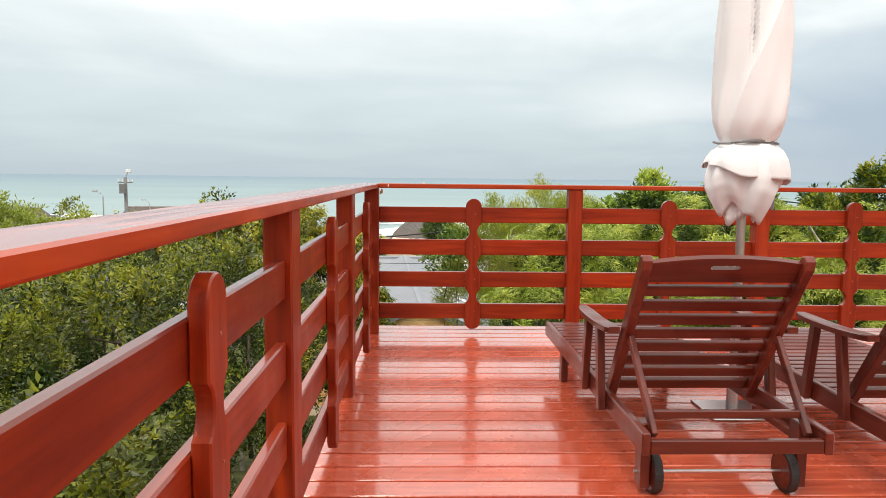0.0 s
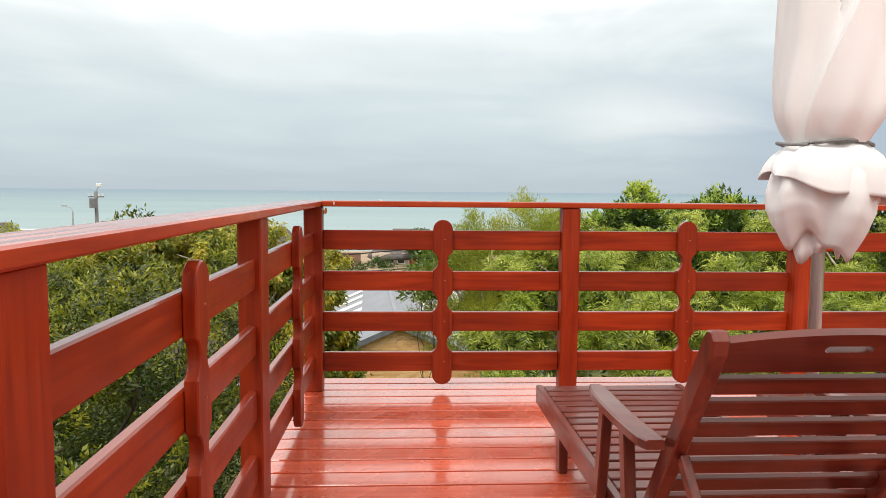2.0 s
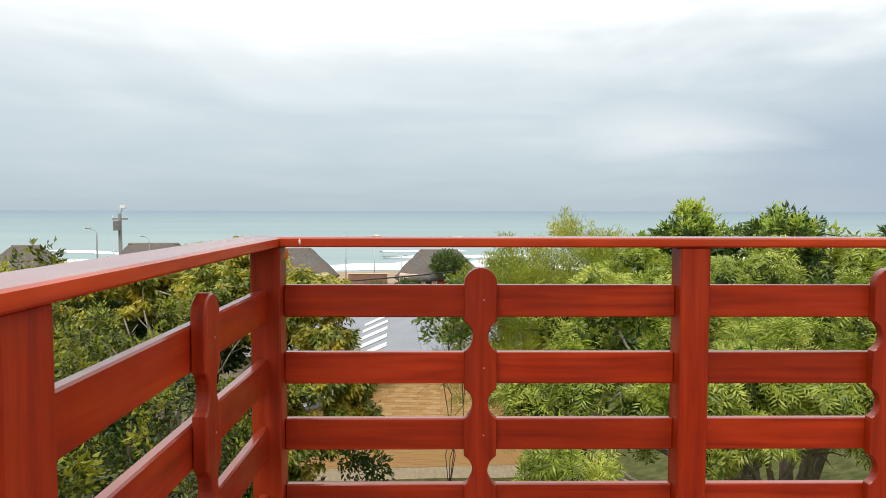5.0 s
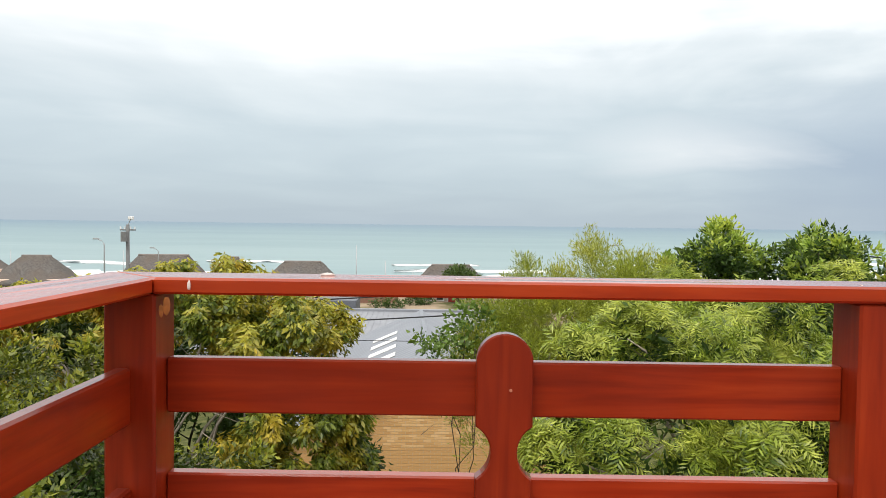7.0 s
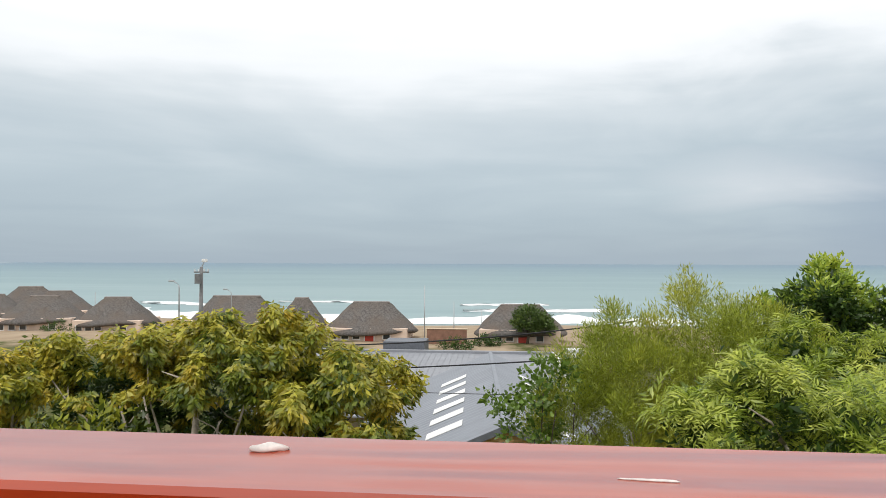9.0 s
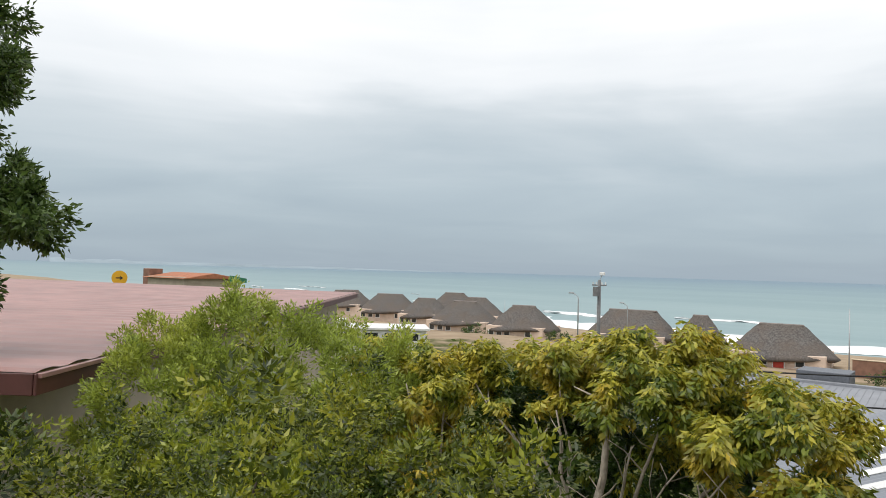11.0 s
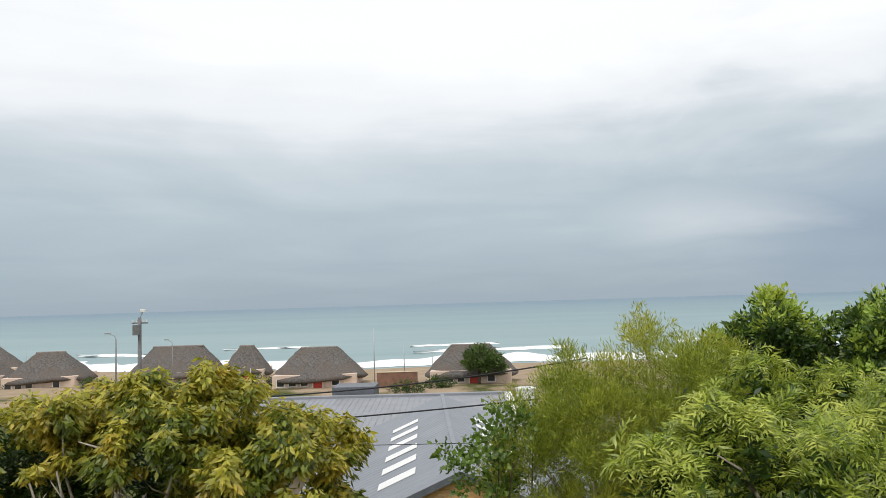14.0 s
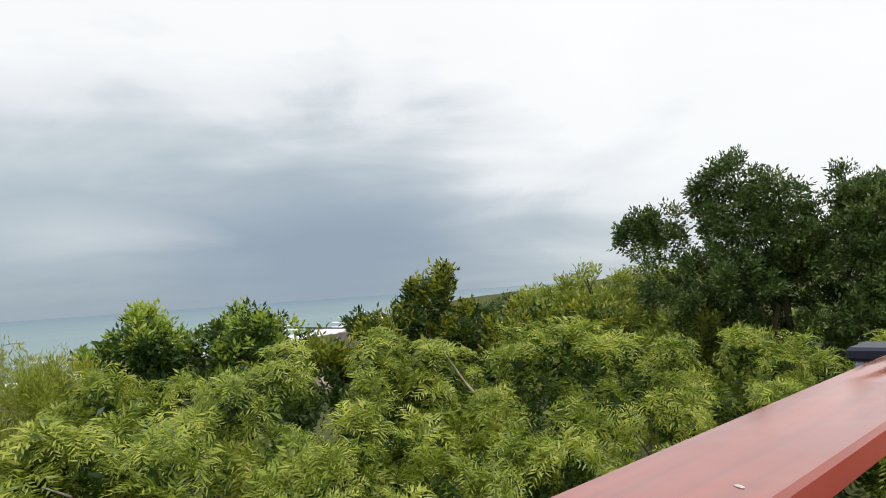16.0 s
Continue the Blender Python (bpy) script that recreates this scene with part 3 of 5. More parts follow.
# the side railing runs a little off square and sinks towards the house
rail_left.matrix_basis = Matrix.Translation((0, 5.3635, 0)) @ pose(0, 0, 0, 0.18, 0, -0.4) @ Matrix.Translation((0, -5.3635, 0))

tub = thing("planter_tub", "narrow pale blue plastic tub with a navy rim outside the railing", "planter", pose(2.90, 5.525, 0.84))
tub_blue = plain("pale_blue_plastic", (0.36, 0.40, 0.56), 0.45, 0, 0.06, 4)
navy = plain("navy_plastic", (0.018, 0.022, 0.045), 0.4, 0, 0.1, 4)
part("body", prism([(0.015, 0.03), (0.135, 0.03), (0.15, 0.175), (0.0, 0.175)], 1, 0.004, 0.20, 0.008), tub_blue, tub)
part("rim", span(-0.008, 0.158, 0.0, 0.215, 0.177, 0.212, 0.008), navy, tub, "dark navy rim")
part("base", span(0.015, 0.135, 0.006, 0.195, 0.0, 0.028, 0.006), navy, tub, "dark navy base")

# ---- sun loungers ----


def sun_lounger(m, angle, label):
    """A slatted wooden lounger: foot end at +y, wheels and raised back at -y; x from 0 to W."""
    W, L = 0.70, 1.95
    top = 0.285
    t = thing("sun_lounger", label, "sun lounger", m, "loungers on the deck")
    for x in (0.0, W - 0.032):
        part("side_rail", span(x, x + 0.032, 0, L, top - 0.085, top, 0.005), lounge_y, t)
    part("end_rail", span(0.033, W - 0.033, L - 0.028, L - 0.002, top - 0.08, top - 0.005, 0.004), lounge_x, t)
    part("end_rail", span(0.033, W - 0.033, 0.005, 0.032, top - 0.082, top - 0.03, 0.004), lounge_x, t)
    # seat slats
    y = L - 0.032
    while y > 0.62:
        part("seat_slat", span(0.034, W - 0.034, y - 0.055, y, top - 0.020, top - 0.002, 0.003), lounge_x, t)
        y -= 0.0765
    # backrest
    hinge_y, hinge_z, BL = 0.575, top - 0.02, 0.745
    c, s = math.cos(radians(angle)), math.sin(radians(angle))

    def bk(u, off=0.0):
        return Vector((0, hinge_y - u * c + off * s, hinge_z + u * s + off * c))
    back = part("backrest", beam(bk(0.03) + Vector((W / 2, 0, 0)), bk(0.03) + Vector((W / 2, -0.001 * c, 0.001 * s)), 0.01, 0.01, 0), lounge_x, t)
    for x in (0.042, W - 0.048):
        out = [(-0.02, -0.028), (BL - 0.02, -0.028), (BL + 0.012, -0.016), (BL + 0.02, 0.008), (BL + 0.005, 0.026), (BL - 0.03, 0.030), (-0.02, 0.022)]
        part("stile", prism([(bk(u, v).y, bk(u, v).z) for u, v in out], 0, x - 0.019, x + 0.019, 0.004), lounge_z, back)
    n, pitch = 8, 0.0785
    for i in range(n):
        u0 = 0.012 + i * pitch
        a, b = bk(u0, 0.010), bk(u0 + 0.054, 0.010)
        part("back_slat", beam(Vector((W / 2 - 0.003, a.y, a.z)), Vector((W / 2 - 0.003, b.y, b.z)), W - 0.130, 0.018, 0.003), lounge_x, back)
    # head slat: arched top and a rounded carrying slot
    u0, u1, cx = 0.012 + n * pitch, BL - 0.012, W / 2 - 0.003
    half, sw, sr, um = W / 2 - 0.0655, 0.046, 0.010, BL - 0.032
    crown = bmesh.new()
    low = [(cx - half, um), (cx - half, u0), (cx + half, u0), (cx + half, um)]
    low += [(cx + sw + sr * math.cos(q), um - sr * math.sin(q)) for q in np.linspace(0, math.pi / 2, 6)]
    low += [(cx - sw - sr * math.sin(q), um - sr * math.cos(q)) for q in np.linspace(0, math.pi / 2, 6)]
    high = [(cx + half * k, u1 + 0.026 * (1 - k * k)) for k in np.linspace(1, -1, 17)] + [(cx - half, um)]
    high += [(cx - sw - sr * math.cos(q), um + sr * math.sin(q)) for q in np.linspace(0, math.pi / 2, 6)]
    high += [(cx + sw + sr * math.sin(q), um + sr * math.cos(q)) for q in np.linspace(0, math.pi / 2, 6)] + [(cx + half, um)]
    for outline in (low, high):
        lows = [crown.verts.new((px, bk(pu, 0.0).y, bk(pu, 0.0).z)) for px, pu in outline]
        tops = [crown.verts.new((px, bk(pu, 0.021).y, bk(pu, 0.021).z)) for px, pu in outline]
        crown.faces.new(lows)
        crown.faces.new(tops[::-1])
        for k in range(len(outline)):
            m2 = (k + 1) % len(outline)
            crown.faces.new((lows[k], lows[m2], tops[m2], tops[k]))
    bmesh.ops.recalc_face_normals(crown, faces=crown.faces)
    part("head_slat", crown, lounge_x, back, "wide arched top slat with a carrying slot")
    # prop frame behind the back
    pa, pb = bk(0.37, -0.032), Vector((0, 0.055, top - 0.030))
    for x in (0.050, W - 0.056):
        part("prop_arm", beam((x, pa.y, pa.z), (x + (0.012 if x < 0.3 else -0.012), pb.y, pb.z), 0.022, 0.034, 0.003), lounge_y, t)
    part("prop_bar", span(0.070, W - 0.076, 0.098, 0.122, top + 0.018, top + 0.048, 0.004), lounge_x, t)
    for x in (0.036, W - 0.066):
        part("notched_runner", span(x, x + 0.03, 0.035, 0.50, top - 0.088, top - 0.055, 0.003), lounge_y, t)
    # legs, wheels and axle
    for x in (0.034, W - 0.072):
        part("leg", span(x, x + 0.038, L - 0.365, L - 0.30, 0.0, top - 0.005, 0.004), lounge_z, t)
        part("leg", span(x, x + 0.038, 0.11, 0.185, 0.03, top - 0.005, 0.004), lounge_z, t)
    part("leg_stretcher", span(0.073, W - 0.073, L - 0.346, L - 0.318, 0.10, 0.135, 0.003), lounge_x, t)
    wy, wz, wr = 0.150, 0.0805, 0.08
    part("axle", rod((0.02, wy, wz), (W - 0.02, wy, wz), 0.007), steel, t, "bright steel axle")
    for x in (0.076, W - 0.112):
        wheel = part("wheel", rod((x, wy, wz), (x + 0.036, wy, wz), wr - 0.012, 28), lounge_x, t, "wooden wheel with a black rubber tyre")
        ring = bmesh.new()
        rows = []
        for k in range(28):
            a = 2 * math.pi * k / 28
            ca, sa = math.cos(a), math.sin(a)
            rows.append([ring.verts.new((x + dx, wy + r * ca, wz + r * sa)) for dx, r in ((0.002, wr - 0.014), (0.002, wr - 0.002), (0.008, wr), (0.028, wr), (0.034, wr - 0.002), (0.034, wr - 0.014))])
        for k in range(28):
            p, q = rows[k], rows[(k + 1) % 28]
            for i in range(6):
                ring.faces.new((p[i], q[i], q[(i + 1) % 6], p[(i + 1) % 6]))
        bmesh.ops.recalc_face_normals(ring, faces=ring.faces)
        part("tyre", ring, rubber, wheel, "black rubber tyre")
    # armrests on splayed struts
    for x, sgn in ((0.0, -1), (W, 1)):
        inner, outer = x - sgn * 0.018, x + sgn * 0.046
        n2 = 14
        prof = []
        for k in range(n2 + 1):
            f = k / n2
            prof.append((0.355 + 0.545 * f, 0.5 * 0.066 * (1 - 0.45 * max(0, (f - 0.8) / 0.2) ** 2 - 0.3 * max(0, (0.12 - f) / 0.12) ** 2), 0.580 - 0.012 * f - 0.010 * math.sin(f * math.pi)))
        arm = bmesh.new()
        mid = (inner + outer) / 2
        rings = []
        for yy, hw, zz in prof:
            rings.append([arm.verts.new((mid + dx, yy, zz + dz)) for dx, dz in ((-hw, -0.012), (hw, -0.012), (hw, 0.009), (hw * 0.8, 0.013), (-hw * 0.8, 0.013), (-hw, 0.009))])
        for p, q in zip(rings, rings[1:]):
            for i in range(6):
                arm.faces.new((p[i], p[(i + 1) % 6], q[(i + 1) % 6], q[i]))
        arm.faces.new(rings[0])
        arm.faces.new(rings[-1][::-1])
        bmesh.ops.recalc_face_normals(arm, faces=arm.faces)
        part("armrest", arm, lounge_y, t, "curved wooden armrest")
        xo = x + sgn * 0.018
        part("arm_strut", beam((xo, 0.755, 0.562), (xo, 0.810, top - 0.08), 0.032, 0.046, 0.004), lounge_z, t)
        part("arm_strut", beam((xo, 0.565, 0.562), (xo, 0.500, top - 0.08), 0.032, 0.046, 0.004), lounge_z, t)
    return t


sun_lounger(pose(1.119, 2.535, FLOOR, 0, 0, 0.4), 56, "dark red-brown slatted wooden sun lounger with raised back")
sun_lounger(pose(2.085, 2.40, FLOOR, 0, 0, -0.5), 56, "dark red-brown slatted wooden sun lounger beside a closed umbrella")

# ---- closed umbrella ----


def umbrella(x, y):
    t = thing("garden_umbrella", "closed white canvas umbrella tied round its steel pole", "umbrella", pose(x, y, FLOOR))
    part("base_plate", box(0.31, 0.31, 0.010, 0.003, (0, 0, 0.005)), steel, t, "flat galvanised steel base plate")
    part("base_socket", rod((0, 0, 0.01), (0, 0, 0.16), 0.028, 18), steel, t, "steel tube socket")
    part("pole", rod((0, 0, 0.03), (0, 0, 2.72), 0.022, 16), steel, t, "slim grey metal pole", smooth=False)
    
    def folds(rows, count, depth_of, radius_of, lean=0.0, seed=0, lap_size=0.20):
        verts, faces = [], []
        for k, z in enumerate(rows):
            for i in range(count):
                a = (2 * math.pi * i / count + 3.74 + 2.0 * (z - 1.365)) % (2 * math.pi)
                tw = a + 0.5 * math.sin(z * 1.8 + seed)
                r = radius_of(z)
                d = depth_of(z)
                wob = d * (0.55 * math.sin(4 * tw + seed) + 0.35 * math.sin(7 * tw + 2.1 * z) + 0.25 * math.sin(11 * tw - z * 3 + seed))
                wob += 0.022 * noise.noise((math.cos(a) * 3, math.sin(a) * 3, z * 3 + seed))
                lap = i / (count - 1)
                wob += lap_size * (0.5 - lap) + 0.3 * lap_size * math.sin(a * 2 + 1.0 + 2 * z)
                if z > 1.70:
                    wob -= 0.24 * min(1.0, (z - 1.70) * 6) * math.exp(-((a - 4.40) / 0.05) ** 2)
                rr = max(0.06, r * (1 + wob))
                verts.append((rr * math.cos(a) + lean * (z - 1.3), rr * math.sin(a) * 0.92, z))
        for k in range(len(rows) - 1):
            for i in range(count):
                j = (i + 1) % count
                faces.append((k * count + i, k * count + j, (k + 1) * count + j, (k + 1) * count + i))
        return verts, faces
    tie = 1.365
    v, f = folds(np.linspace(tie, 2.70, 46), 220, lambda z: float(np.interp(z, [tie, tie + 0.12, tie + 0.3, 2.4], [0.13, 0.09, 0.045, 0.05])),
                 lambda z: float(np.interp(z, [tie, tie + 0.04, tie + 0.10, tie + 0.20, 1.9, 2.2, 2.5, 2.70], [0.124, 0.154, 0.176, 0.182, 0.178, 0.163, 0.13, 0.045])), 0.0, 0.6, 0.24)
    part("canopy", data_from("canopy", v, f, cloth, True), cloth, t, "folded white canvas canopy").data.set_sharp_from_angle(angle=radians(38))
    def skirt(nm, label, low, rows, radii, depth, seed, tilt, turn, rag):
        v, f = folds(list(np.linspace(low, tie, rows)), 128, lambda z: depth, lambda z: float(np.interp(z, np.linspace(low, tie, len(radii)), radii)), 0.0, seed, 0.10)
        for k in range(len(v)):
            x0, y0, z0 = v[k]
            a0, s = math.atan2(y0, x0), (tie - z0) / (tie - low)
            v[k] = (x0, y0, z0 + s * s * (tilt * math.cos(a0 - turn) + rag * math.sin(3 * a0 + seed) + 0.4 * rag * math.sin(7 * a0)))
        p = part(nm, data_from(nm, v, f, cloth, True), cloth, t, label)
        p.modifiers.new("thick", "SOLIDIFY").thickness = 0.004
    skirt("flounce", "gathered canvas hem below the tie", 1.055, 22, [0.105, 0.150, 0.176, 0.180, 0.168, 0.140, 0.112], 0.21, 2.2, 0.045, 1.2, 0.042)
    skirt("valance", "loose outer fold of canvas", 1.215, 16, [0.203, 0.200, 0.190, 0.168, 0.122], 0.10, 4.4, 0.045, 2.72, 0.012)
    skirt("inner_hem", "inner fold of canvas round the pole", 1.03, 12, [0.070, 0.100, 0.125, 0.13, 0.10], 0.22, 0.9, 0.05, 1.0, 0.03)
    ring = [((0.150 * math.cos(a), 0.138 * math.sin(a), tie + 0.006 * math.sin(3 * a)), 0.006) for a in np.linspace(0, 2 * math.pi, 40)]
    tube("tie", [ring], strap_mat, t, 6, "thin grey tie")
    return t


umbrella(1.925, 3.62)

# ---- thatched huts ----


def hut(x, y, base, half, ridge, eave, top, turn, label, door=True, deep=0.85, seed=0):
    """A low cottage under a steep hipped thatch roof; half, ridge: half widths of eaves and ridge; heights are above base."""
    t = thing("thatched_hut", label, "hut", pose(x, y, base, 0, 0, turn), "thatched huts by the beach")
    b = half * deep
    wx, wy = half * 0.84, b * 0.84
    walls = part("wall", span(-wx, wx, -wy, wy, -3.4, eave + 0.35, 0.05), hut_wall, t, "cream plastered wall")
    rows, count = 11, 56
    verts, faces = [], []
    for k in range(rows + 1):
        s = k / rows
        rise = s ** 0.92
        a = half + (ridge - half) * s
        bb = b + (0.22 - b) * s
        p = 3.2 - 0.6 * s
        for i in range(count):
            q = 2 * math.pi * i / count
            cx, cy = math.cos(q), math.sin(q)
            r = (abs(cx) ** p + abs(cy) ** p) ** (-1 / p)
            n = 0.10 * noise.noise((cx * 3 + seed, cy * 3, s * 4)) + 0.05 * noise.noise((cx * 11, cy * 11 + seed, s * 9))
            z = eave - 0.25 + (top - eave + 0.25) * rise + n * (1.0 if k < rows else 0.4)
            if k <= 2:
                z += 0.30 * (1 - k / 3) * max(0.0, math.cos(q - 5.3 - 0.2 * math.sin(seed * 3))) ** 6
            verts.append((a * r * cx * (1 + n * 0.25), bb * r * cy * (1 + n * 0.25), z))
    for k in range(rows):
        for i in range(count):
            j = (i + 1) % count
            faces.append((k * count + i, k * count + j, (k + 1) * count + j, (k + 1) * count + i))
    lip = len(verts)
    for i in range(count):
        px, py, pz = verts[i]
        verts.append((px * 0.93, py * 0.93, pz - 0.18))
    for i in range(count):
        j = (i + 1) % count
        faces.append((lip + i, lip + j, j, i))
    faces.append(tuple(rows * count + i for i in range(count)))
    faces.append(tuple(lip + i for i in range(count))[::-1])
    roof = part("roof", data_from("roof", verts, faces, thatch, True), thatch, t, "grey weathered thatch roof")
    part("ridge_cap", span(-ridge * 1.02, ridge * 1.02, -0.26, 0.26, top - 0.14, top + 0.07, 0.06), thatch_ridge, roof, "mortared ridge cap")
    if door:
        dr = part("door", span(-0.1, 0.75, -wy - 0.05, -wy - 0.003, 0.0, 1.30, 0.01), red_paint, t, "red painted door")
        part("door_frame", span(-0.2, -0.105, -wy - 0.06, -wy - 0.003, 0.0, 1.36, 0.01), white_paint, dr)
        part("door_frame", span(0.755, 0.85, -wy - 0.06, -wy - 0.003, 0.0, 1.36, 0.01), white_paint, dr)
    for wx0 in (-wx * 0.80, -wx * 0.52, -wx * 0.24, wx * 0.5):
        w = part("window", span(wx0 - 0.32, wx0 + 0.32, -wy - 0.03, -wy - 0.003, 0.42, 1.05, 0.006), glass_dark, t, "small window with a white surround")
        part("window_frame", span(wx0 - 0.40, wx0 - 0.325, -wy - 0.06, -wy - 0.003, 0.38, 1.10, 0.006), white_paint, w)
        part("window_frame", span(wx0 + 0.325, wx0 + 0.40, -wy - 0.06, -wy - 0.003, 0.38, 1.10, 0.006), white_paint, w)
        part("window_sill", span(wx0 - 0.42, wx0 + 0.42, -wy - 0.08, -wy - 0.003, 0.32, 0.375, 0.006), white_paint, w)
    return t


A = "weathered thatched cottage with cream walls beside the beach"
R = "weathered thatched cottage with a red door and cream walls"
hut(-79.2, 96, -7.2, 5.30, 2.2, 1.35, 4.15, 25, A, False, 0.8, 1)
hut(-68.2, 92, -7.2, 4.24, 1.4, 1.35, 4.0, 20, A, False, 0.9, 2)
hut(-56.6, 86, -7.2, 5.09, 1.6, 1.35, 4.2, 15, A, False, 0.85, 3)
hut(-73.0, 106, -7.4, 5.09, 1.7, 1.55, 4.7, 20, A, False, 0.85, 4)
hut(-63.5, 99, -7.3, 4.88, 1.5, 1.35, 4.3, 20, A, False, 0.85, 5)
hut(-45.4, 83, -7.0, 4.45, 1.5, 1.25, 4.05, 8, A, False, 0.85, 6)
hut(-30.3, 81, -6.8, 5.09, 2.6, 1.35, 4.2, 6, A, False, 0.85, 7)
hut(-22.9, 81, -6.8, 2.65, 0.75, 1.35, 4.05, 4, A, True, 1.0, 8)
hut(-14.3, 77, -6.75, 4.82, 1.85, 1.10, 3.85, 3, R, True, 0.85, 9)
hut(1.0, 77, -6.75, 4.66, 1.95, 1.10, 3.7, -2, R, True, 0.85, 10)
hut(-98, 104, -7.4, 4.88, 1.8, 1.35, 4.2, 25, A, False, 0.85, 11)
hut(-112, 120, -8.0, 4.88, 1.8, 1.35, 4.2, 25, A, False, 0.85, 12)
hut(40.5, 56.5, -6.2, 4.66, 1.8, 1.25, 4.2, -30, A, False, 0.85, 13)

garden_wall = thing("garden_wall", "low brown brick garden wall near the beach huts", "wall")
part("wall_panel", span(-7.9, -4.1, 72.0, 72.3, -7.0, -5.15, 0.02), brown_brick, garden_wall)
part("coping", span(-8.0, -4.0, 71.95, 72.35, -5.148, -5.07, 0.02), mortar, garden_wall)

# ---- grey-roofed brick house below the deck ----
RID0, RID1 = Vector((0.24, 26.3, -3.62)), Vector((-0.95, 46.7, -4.05))
gab = thing("brick_house", "brick gable house with a grey sheet roof and white skylights", "house")
HALF, PITCH = 6.0, 0.43
ax = (RID1 - RID0).normalized()
sidev = Vector((ax.y, -ax.x, 0)).normalized()


def on_roof(along, out, lift=0.0):
    """Place on the roof: metres along the ridge, metres out (plus: right), lift above the sheet."""
    p = RID0 + ax * along + sidev * out
    return Vector((p.x, p.y, p.z - abs(out) * PITCH + lift))


RL = (RID1 - RID0).length
for s, nm in ((1, "roof_slope"), (-1, "roof_slope")):
    bm = bmesh.new()
    n = 84
    lo = []
    for i in range(n + 1):
        a = -0.25 + (RL + 0.25) * i / n
        rip = 0.018 * (i % 2)
        lo.append([bm.verts.new(on_roof(a, s * o, rip)) for o in (0.002, HALF + 0.4)] + [bm.verts.new(on_roof(a, s * o, rip - 0.07)) for o in (0.002, HALF + 0.4)])
    for p, q in zip(lo, lo[1:]):
        bm.faces.new((p[0], p[1], q[1], q[0]))
        bm.faces.new((p[3], p[2], q[2], q[3]))
        bm.faces.new((p[1], p[3], q[3], q[1]))
    bm.faces.new((lo[0][0], lo[0][2], lo[0][3], lo[0][1]))
    bm.faces.new((lo[-1][0], lo[-1][1], lo[-1][3], lo[-1][2]))
    bmesh.ops.recalc_face_normals(bm, faces=bm.faces)
    slope = part(nm, bm, grey_roof, gab, "grey ribbed roof sheet")
    for i in range(6):
        a = 2.5 + i * 2.3
        bm = bmesh.new()
        c = [bm.verts.new(on_roof(a + da, s * o, lift)) for lift in (0.024, 0.044) for da, o in ((0, 1.35), (0.95, 1.35), (0.95, 2.6), (0, 2.6))]
        for f in ((3, 2, 1, 0), (4, 5, 6, 7), (0, 1, 5, 4), (1, 2, 6, 5), (2, 3, 7, 6), (3, 0, 4, 7)):
            bm.faces.new([c[k] for k in f])
        bmesh.ops.recalc_face_normals(bm, faces=bm.faces)
        part("skylight", bm, sky_sheet, slope, "white translucent skylight sheet")
    p0, p1 = on_roof(-0.27, s * 0.0, 0.0), on_roof(-0.27, s * (HALF + 0.42), 0.0)
    part("barge_board", beam(p0 + Vector((0, 0, -0.05)), p1 + Vector((0, 0, -0.05)), 0.03, 0.19, 0.004), grey_dark, gab, "dark grey barge board")
part("ridge_cap", beam(on_roof(-0.25, 0, 0.02), on_roof(RL, 0, 0.02), 0.20, 0.03, 0.01), grey_roof, gab)
gw0, gw1 = on_roof(0, -HALF), on_roof(0, HALF)
wall_rot = math.atan2((gw1 - gw0).y, (gw1 - gw0).x)
gable_wall = part("gable_wall", prism([(-HALF, -9.6 - RID0.z), (HALF, -9.6 - RID0.z), (HALF, -HALF * PITCH - 0.09), (0, -0.09), (-HALF, -HALF * PITCH - 0.09)], 1, 0.012, 0.25), mortar, gab, "orange face brick gable", pose(RID0.x, RID0.y, RID0.z, 0, 0, math.degrees(wall_rot)))
for s in (-1, 1):
    part("side_wall", beam(on_roof(0.26, s * HALF, -1.9), on_roof(RL, s * HALF, -1.9), 0.22, 3.3, 0.01), brick_mat, gab)

annex = thing("flat_roof_building", "grey low-roofed building with a pale parapet", "building")
part("body", span(-15.0, 3.6, 44.0, 60.0, -9.4, -7.3, 0.03), beige_wall, annex)
part("roof_sheet", prism([(43.2, -7.22), (59.5, -5.78), (59.5, -5.86), (43.2, -7.30)], 0, -15.4, 3.3, 0.004), grey_light, annex, "pale ribbed low-pitched roof sheet")
part("parapet", span(-15.4, 3.8, 59.5, 60.0, -7.28, -5.60, 0.02), grey_light, annex, "pale grey parapet edge")
part("parapet", span(3.302, 3.8, 44.0, 59.498, -7.28, -5.60, 0.02), white_paint, annex, "white parapet return")
part("plant_box", span(-9.9, -6.6, 60.2, 62.9, -9.2, -5.02, 0.03), grey_dark, annex, "grey rooftop block")
for i in range(44):
    x = -15.2 + i * 0.42
    part("roof_rib", prism([(43.25, -7.213), (59.48, -5.779), (59.48, -5.755), (43.25, -7.189)], 0, x, x + 0.03), grey_light, annex)
vent = thing("roof_vent", "round white water tank beside the grey-roofed building", "tank")
part("drum", rod((4.86, 58.9, -9.2), (4.86, 58.9, -5.35), 0.72, 24), white_paint, vent)
part("lid", rod((4.86, 58.9, -5.349), (4.86, 58.9, -5.25), 0.77, 24), white_paint, vent)

